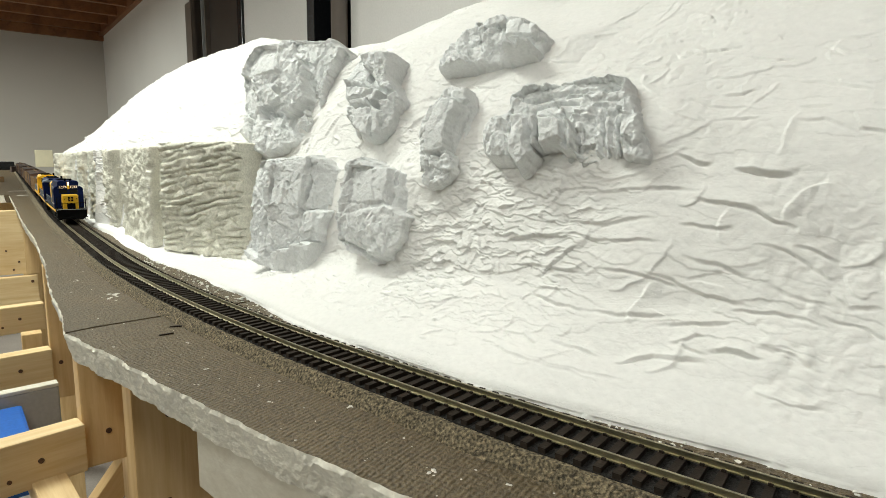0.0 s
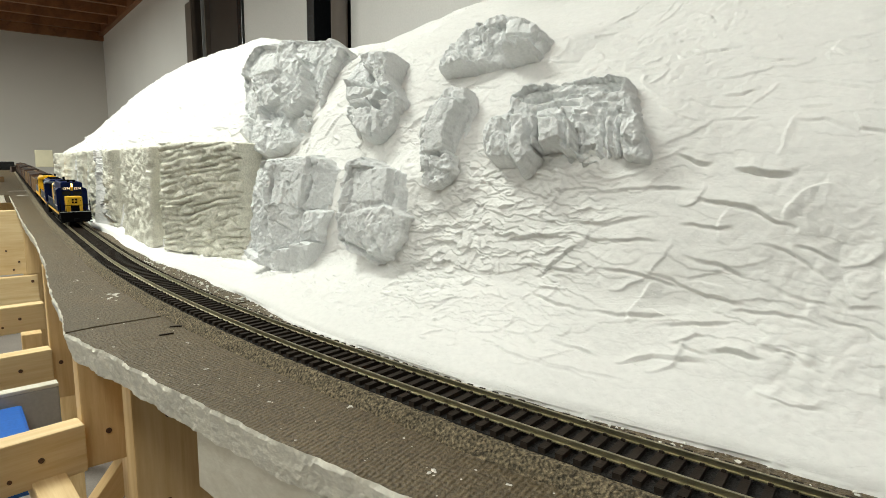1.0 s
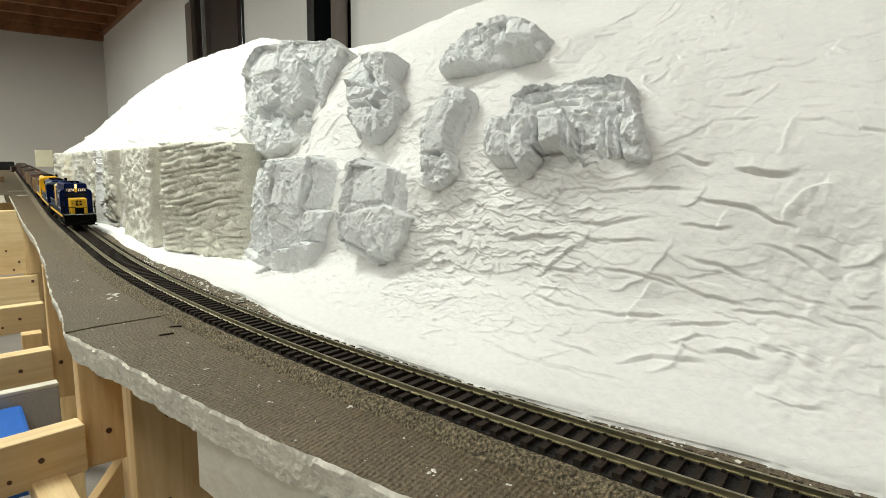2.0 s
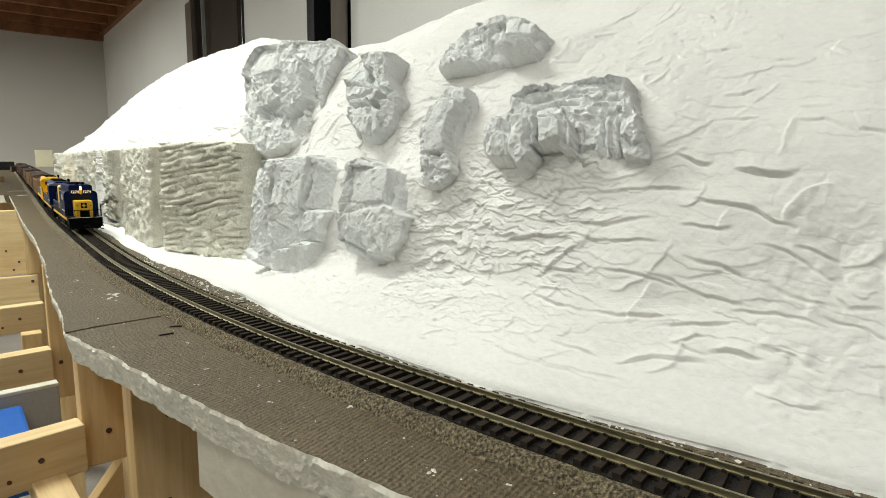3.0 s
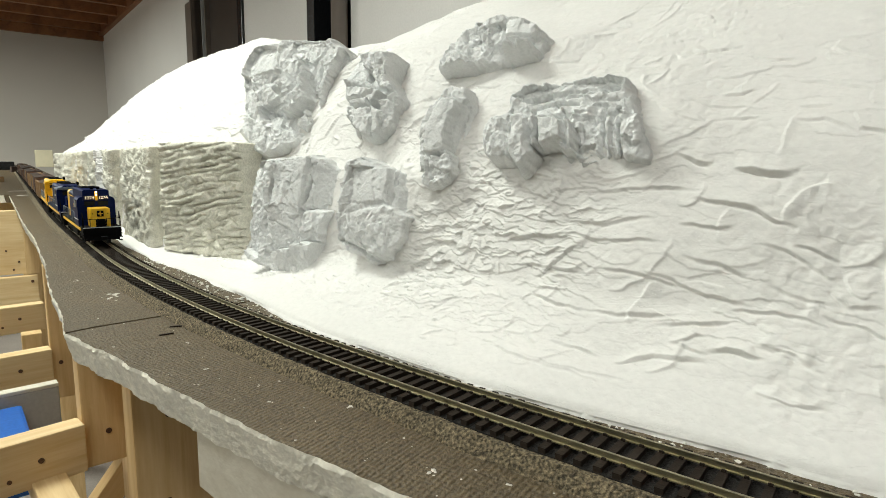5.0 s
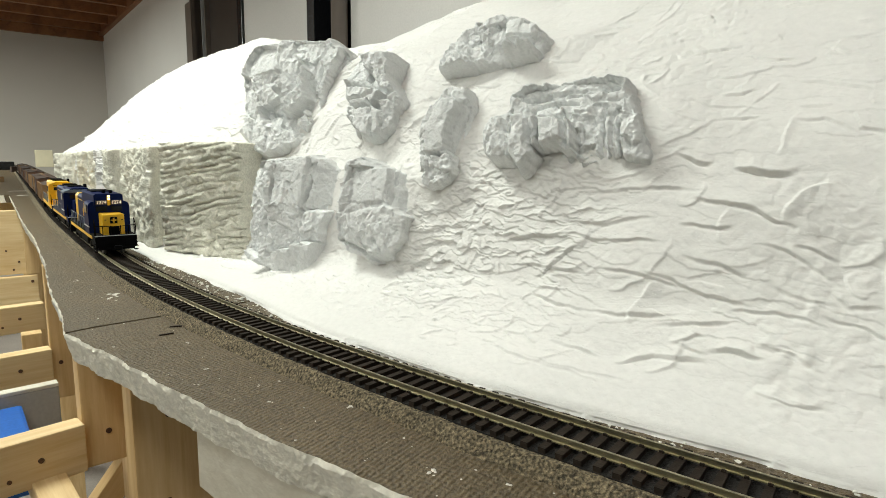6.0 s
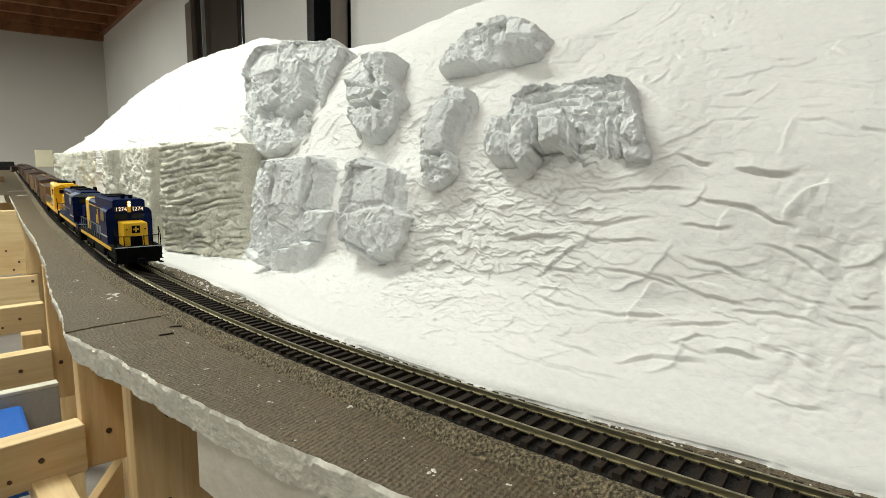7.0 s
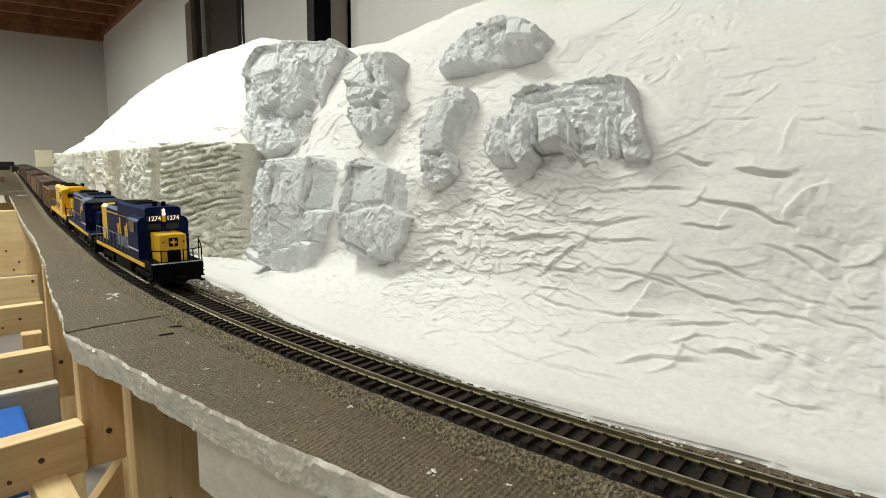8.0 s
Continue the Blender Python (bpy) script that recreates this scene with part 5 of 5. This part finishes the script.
def build_train():
    s = nose(0) + 0.0795
    e, w = diesel("diesel_locomotive", stand(s, 0.052), "dark blue and yellow model diesel locomotive with lit headlight", "blue", "yellow", "greyroof", lead=True)
    TRAIN.append((e, w, 0.0795, 0.052, 0.0058))
    e, w = diesel("diesel_locomotive", stand(s + 0.1985, 0.052), "dark blue model diesel locomotive with grey cab roof and yellow ends", "blue", "blue", "greyroof")
    TRAIN.append((e, w, 0.0795 + 0.1985, 0.052, 0.0058))
    e, w = diesel("diesel_locomotive", stand(s + 0.397, 0.052), "bright yellow model diesel locomotive third in the train", "yellow", "yellow", "yellow")
    TRAIN.append((e, w, 0.0795 + 0.397, 0.052, 0.0058))
    off = 0.0795 + 0.397 + 0.099 + 0.0785
    kinds = [("open", "boxcar_tan"), ("box", "boxcar"), ("box", "boxcar_tan"), ("open", "boxcar_tan"), ("box", "boxcar"), ("box", "boxcar_tan"), ("open", "boxcar"), ("box", "boxcar_dark"),
             ("box", "boxcar"), ("box", "boxcar_tan"), ("open", "boxcar"), ("box", "boxcar_tan"), ("box", "boxcar")]
    names = {"boxcar": "oxide red", "boxcar_tan": "faded tan-brown", "boxcar_dark": "dark brown"}
    for kind, paint in kinds:
        lab = ("%s model boxcar with ribbed sides in the train" if kind == "box" else "%s open model gondola with ribbed sides carrying dark load") % names[paint]
        e, w = freight_car(stand(nose(0) + off, 0.050), kind, paint, lab)
        TRAIN.append((e, w, off, 0.050, 0.0058))
        off += 0.1575


build_train()


def motions():
    times = [i * 0.25 for i in range(33)]
    spin = [i / 16 for i in range(129)]
    for k, (e, wheels, off, half, r) in enumerate(TRAIN):
        walk(e, [(t, stand(nose(t) + off, half)) for t in times])
        for w in wheels if k < 4 else ():
            x, y, z = w.location
            rows = []
            for t in spin:
                a = (nose(0) - nose(t)) / r
                rows.append((t, Matrix.Translation((x, y, z)) @ Matrix.Rotation(a, 4, "Y")))
            walk(w, rows)


# ---------------------------------------------------------------- small things
def crumb(bm, c, r, rng):
    vs = bmesh.ops.create_icosphere(bm, subdivisions=1, radius=1.0)["verts"]
    sx, sy, sz = r * rng.uniform(0.6, 1.5), r * rng.uniform(0.6, 1.5), r * rng.uniform(0.25, 0.6)
    for q in vs:
        k = rng.uniform(0.6, 1.2)
        q.co = Vector((c[0] + q.co.x * sx * k, c[1] + q.co.y * sy * k, c[2] + q.co.z * sz * k + sz * 0.3))


def small_things():
    rng = random.Random(11)
    # crumbs of plaster on the bench
    bm = B()
    for i in range(100):
        s = rng.uniform(0.02, 0.75)
        e = float(edge_l(s))
        l = rng.uniform(e + 0.003, -0.023)
        crumb(bm, at(s, l, -0.0106), rng.choice((0.00025, 0.0003, 0.0004, 0.0006)), rng)
    for i in range(520):
        s = rng.uniform(-0.05, 0.6)
        crumb(bm, at(s, rng.uniform(0.022, 0.040), -0.0100), rng.choice((0.0003, 0.0005, 0.0007, 0.0012)), rng)
    tagged(obj("plaster_crumbs", bm, "paper"), "scattered white plaster crumbs on the brown bench", "crumbs", kind="stuff")
    for s, l, r, lab in ((0.431, -0.029, 0.0042, "flat"), (0.099, -0.039, 0.0016, ""), (0.241, -0.042, 0.0013, ""), (0.186, -0.042, 0.0013, ""), (0.287, -0.031, 0.0013, ""), (0.076, -0.029, 0.0009, ""),
                         (0.508, -0.040, 0.0022, "flat"), (0.158, -0.023, 0.0012, ""), (0.205, -0.036, 0.001, ""), (0.422, -0.033, 0.003, "flat")):
        bm = B()
        for k in range(6 if lab else 3):
            crumb(bm, (rng.uniform(-r, r) * (2.2 if lab else 0.9), rng.uniform(-r, r) * 0.8, 0.0), r * (0.45 if lab else 0.7) * rng.uniform(0.5, 1), rng)
        if lab:
            bmesh.ops.scale(bm, vec=(1, 1, 0.35), verts=bm.verts)
        o = tagged(obj("plaster_chip", bm, "paper"), "white plaster chip lying on the brown benchtop", "plaster chip", "plaster chips")
        o.matrix_basis = lane(s, l, -0.0105)
    # dark slivers on the bench
    for s, l, a in ((0.322, -0.0235, 4), (0.31, -0.034, 20)):
        o = tagged(obj("wood_sliver", box(B(), -0.004, 0.004, -0.0007, 0.0007, 0, 0.0007, 0.0002), "tie"), "small dark wood sliver lying on the bench", "sliver", "wood slivers")
        o.matrix_basis = lane(s, l, -0.0104) @ pose(0, 0, 0, 0, 0, 60 + a)
    # far end of the layout
    o = tagged(obj("card_box", box(B(), -0.06, 0.06, -0.055, 0.055, 0, 0.125, 0.004), "cream"), "cream cardboard box at the far end of the bench", "box")
    o.matrix_basis = lane(5.44, 0.19, -0.0103)
    o = tagged(obj("dark_crate", box(B(), -0.05, 0.05, -0.05, 0.05, 0, 0.05, 0.003), "black"), "small black crate at the far end of the bench", "crate")
    o.matrix_basis = lane(4.45, -0.06, -0.0103) @ pose(0, 0, 0)
    for s, l, w, h, mt, lab in ((4.9, 0.27, 0.04, 0.06, "bluebox", "small blue box far along the bench"), (5.0, 0.33, 0.03, 0.05, "cream", "small pale box far along the bench"), (4.6, 0.24, 0.02, 0.085, "black", "thin black tool standing far along the bench"),
                                (3.3, -0.10, 0.03, 0.02, "boxcar", "small brown model wagon body lying on the bench"), (2.6, -0.09, 0.04, 0.018, "boxcar_tan", "small brown offcut lying on the bench"), (3.9, -0.02, 0.03, 0.03, "boxcar_dark", "dark brown offcut lying on the bench")):
        o = tagged(obj("bench_clutter", box(B(), -w / 2, w / 2, -w / 2, w / 2, 0, h, 0.002), mt), lab, "clutter", "bench clutter")
        o.matrix_basis = lane(s, l, -0.0103) @ pose(0, 0, 0, 0, 0, 12)
    for s, l, w, d in ((1.92, -0.032, 0.05, 0.016), (1.72, -0.026, 0.035, 0.010)):
        bm = B()
        n = 9
        bmesh.ops.create_grid(bm, x_segments=n, y_segments=3, size=0.5)
        for q in bm.verts:
            q.co = Vector((q.co.x * d * (1 + rng.uniform(-0.2, 0.2)), q.co.y * w * (1 + rng.uniform(-0.1, 0.1)), 0.0006 + rng.uniform(0, 0.0006)))
        bmesh.ops.solidify(bm, geom=bm.faces, thickness=0.0003)
        o = tagged(obj("paper_scrap", bm, "paper"), "torn white paper scrap lying on the bench", "paper", "paper scraps")
        o.matrix_basis = lane(s, l, -0.0103)


small_things()
motions()
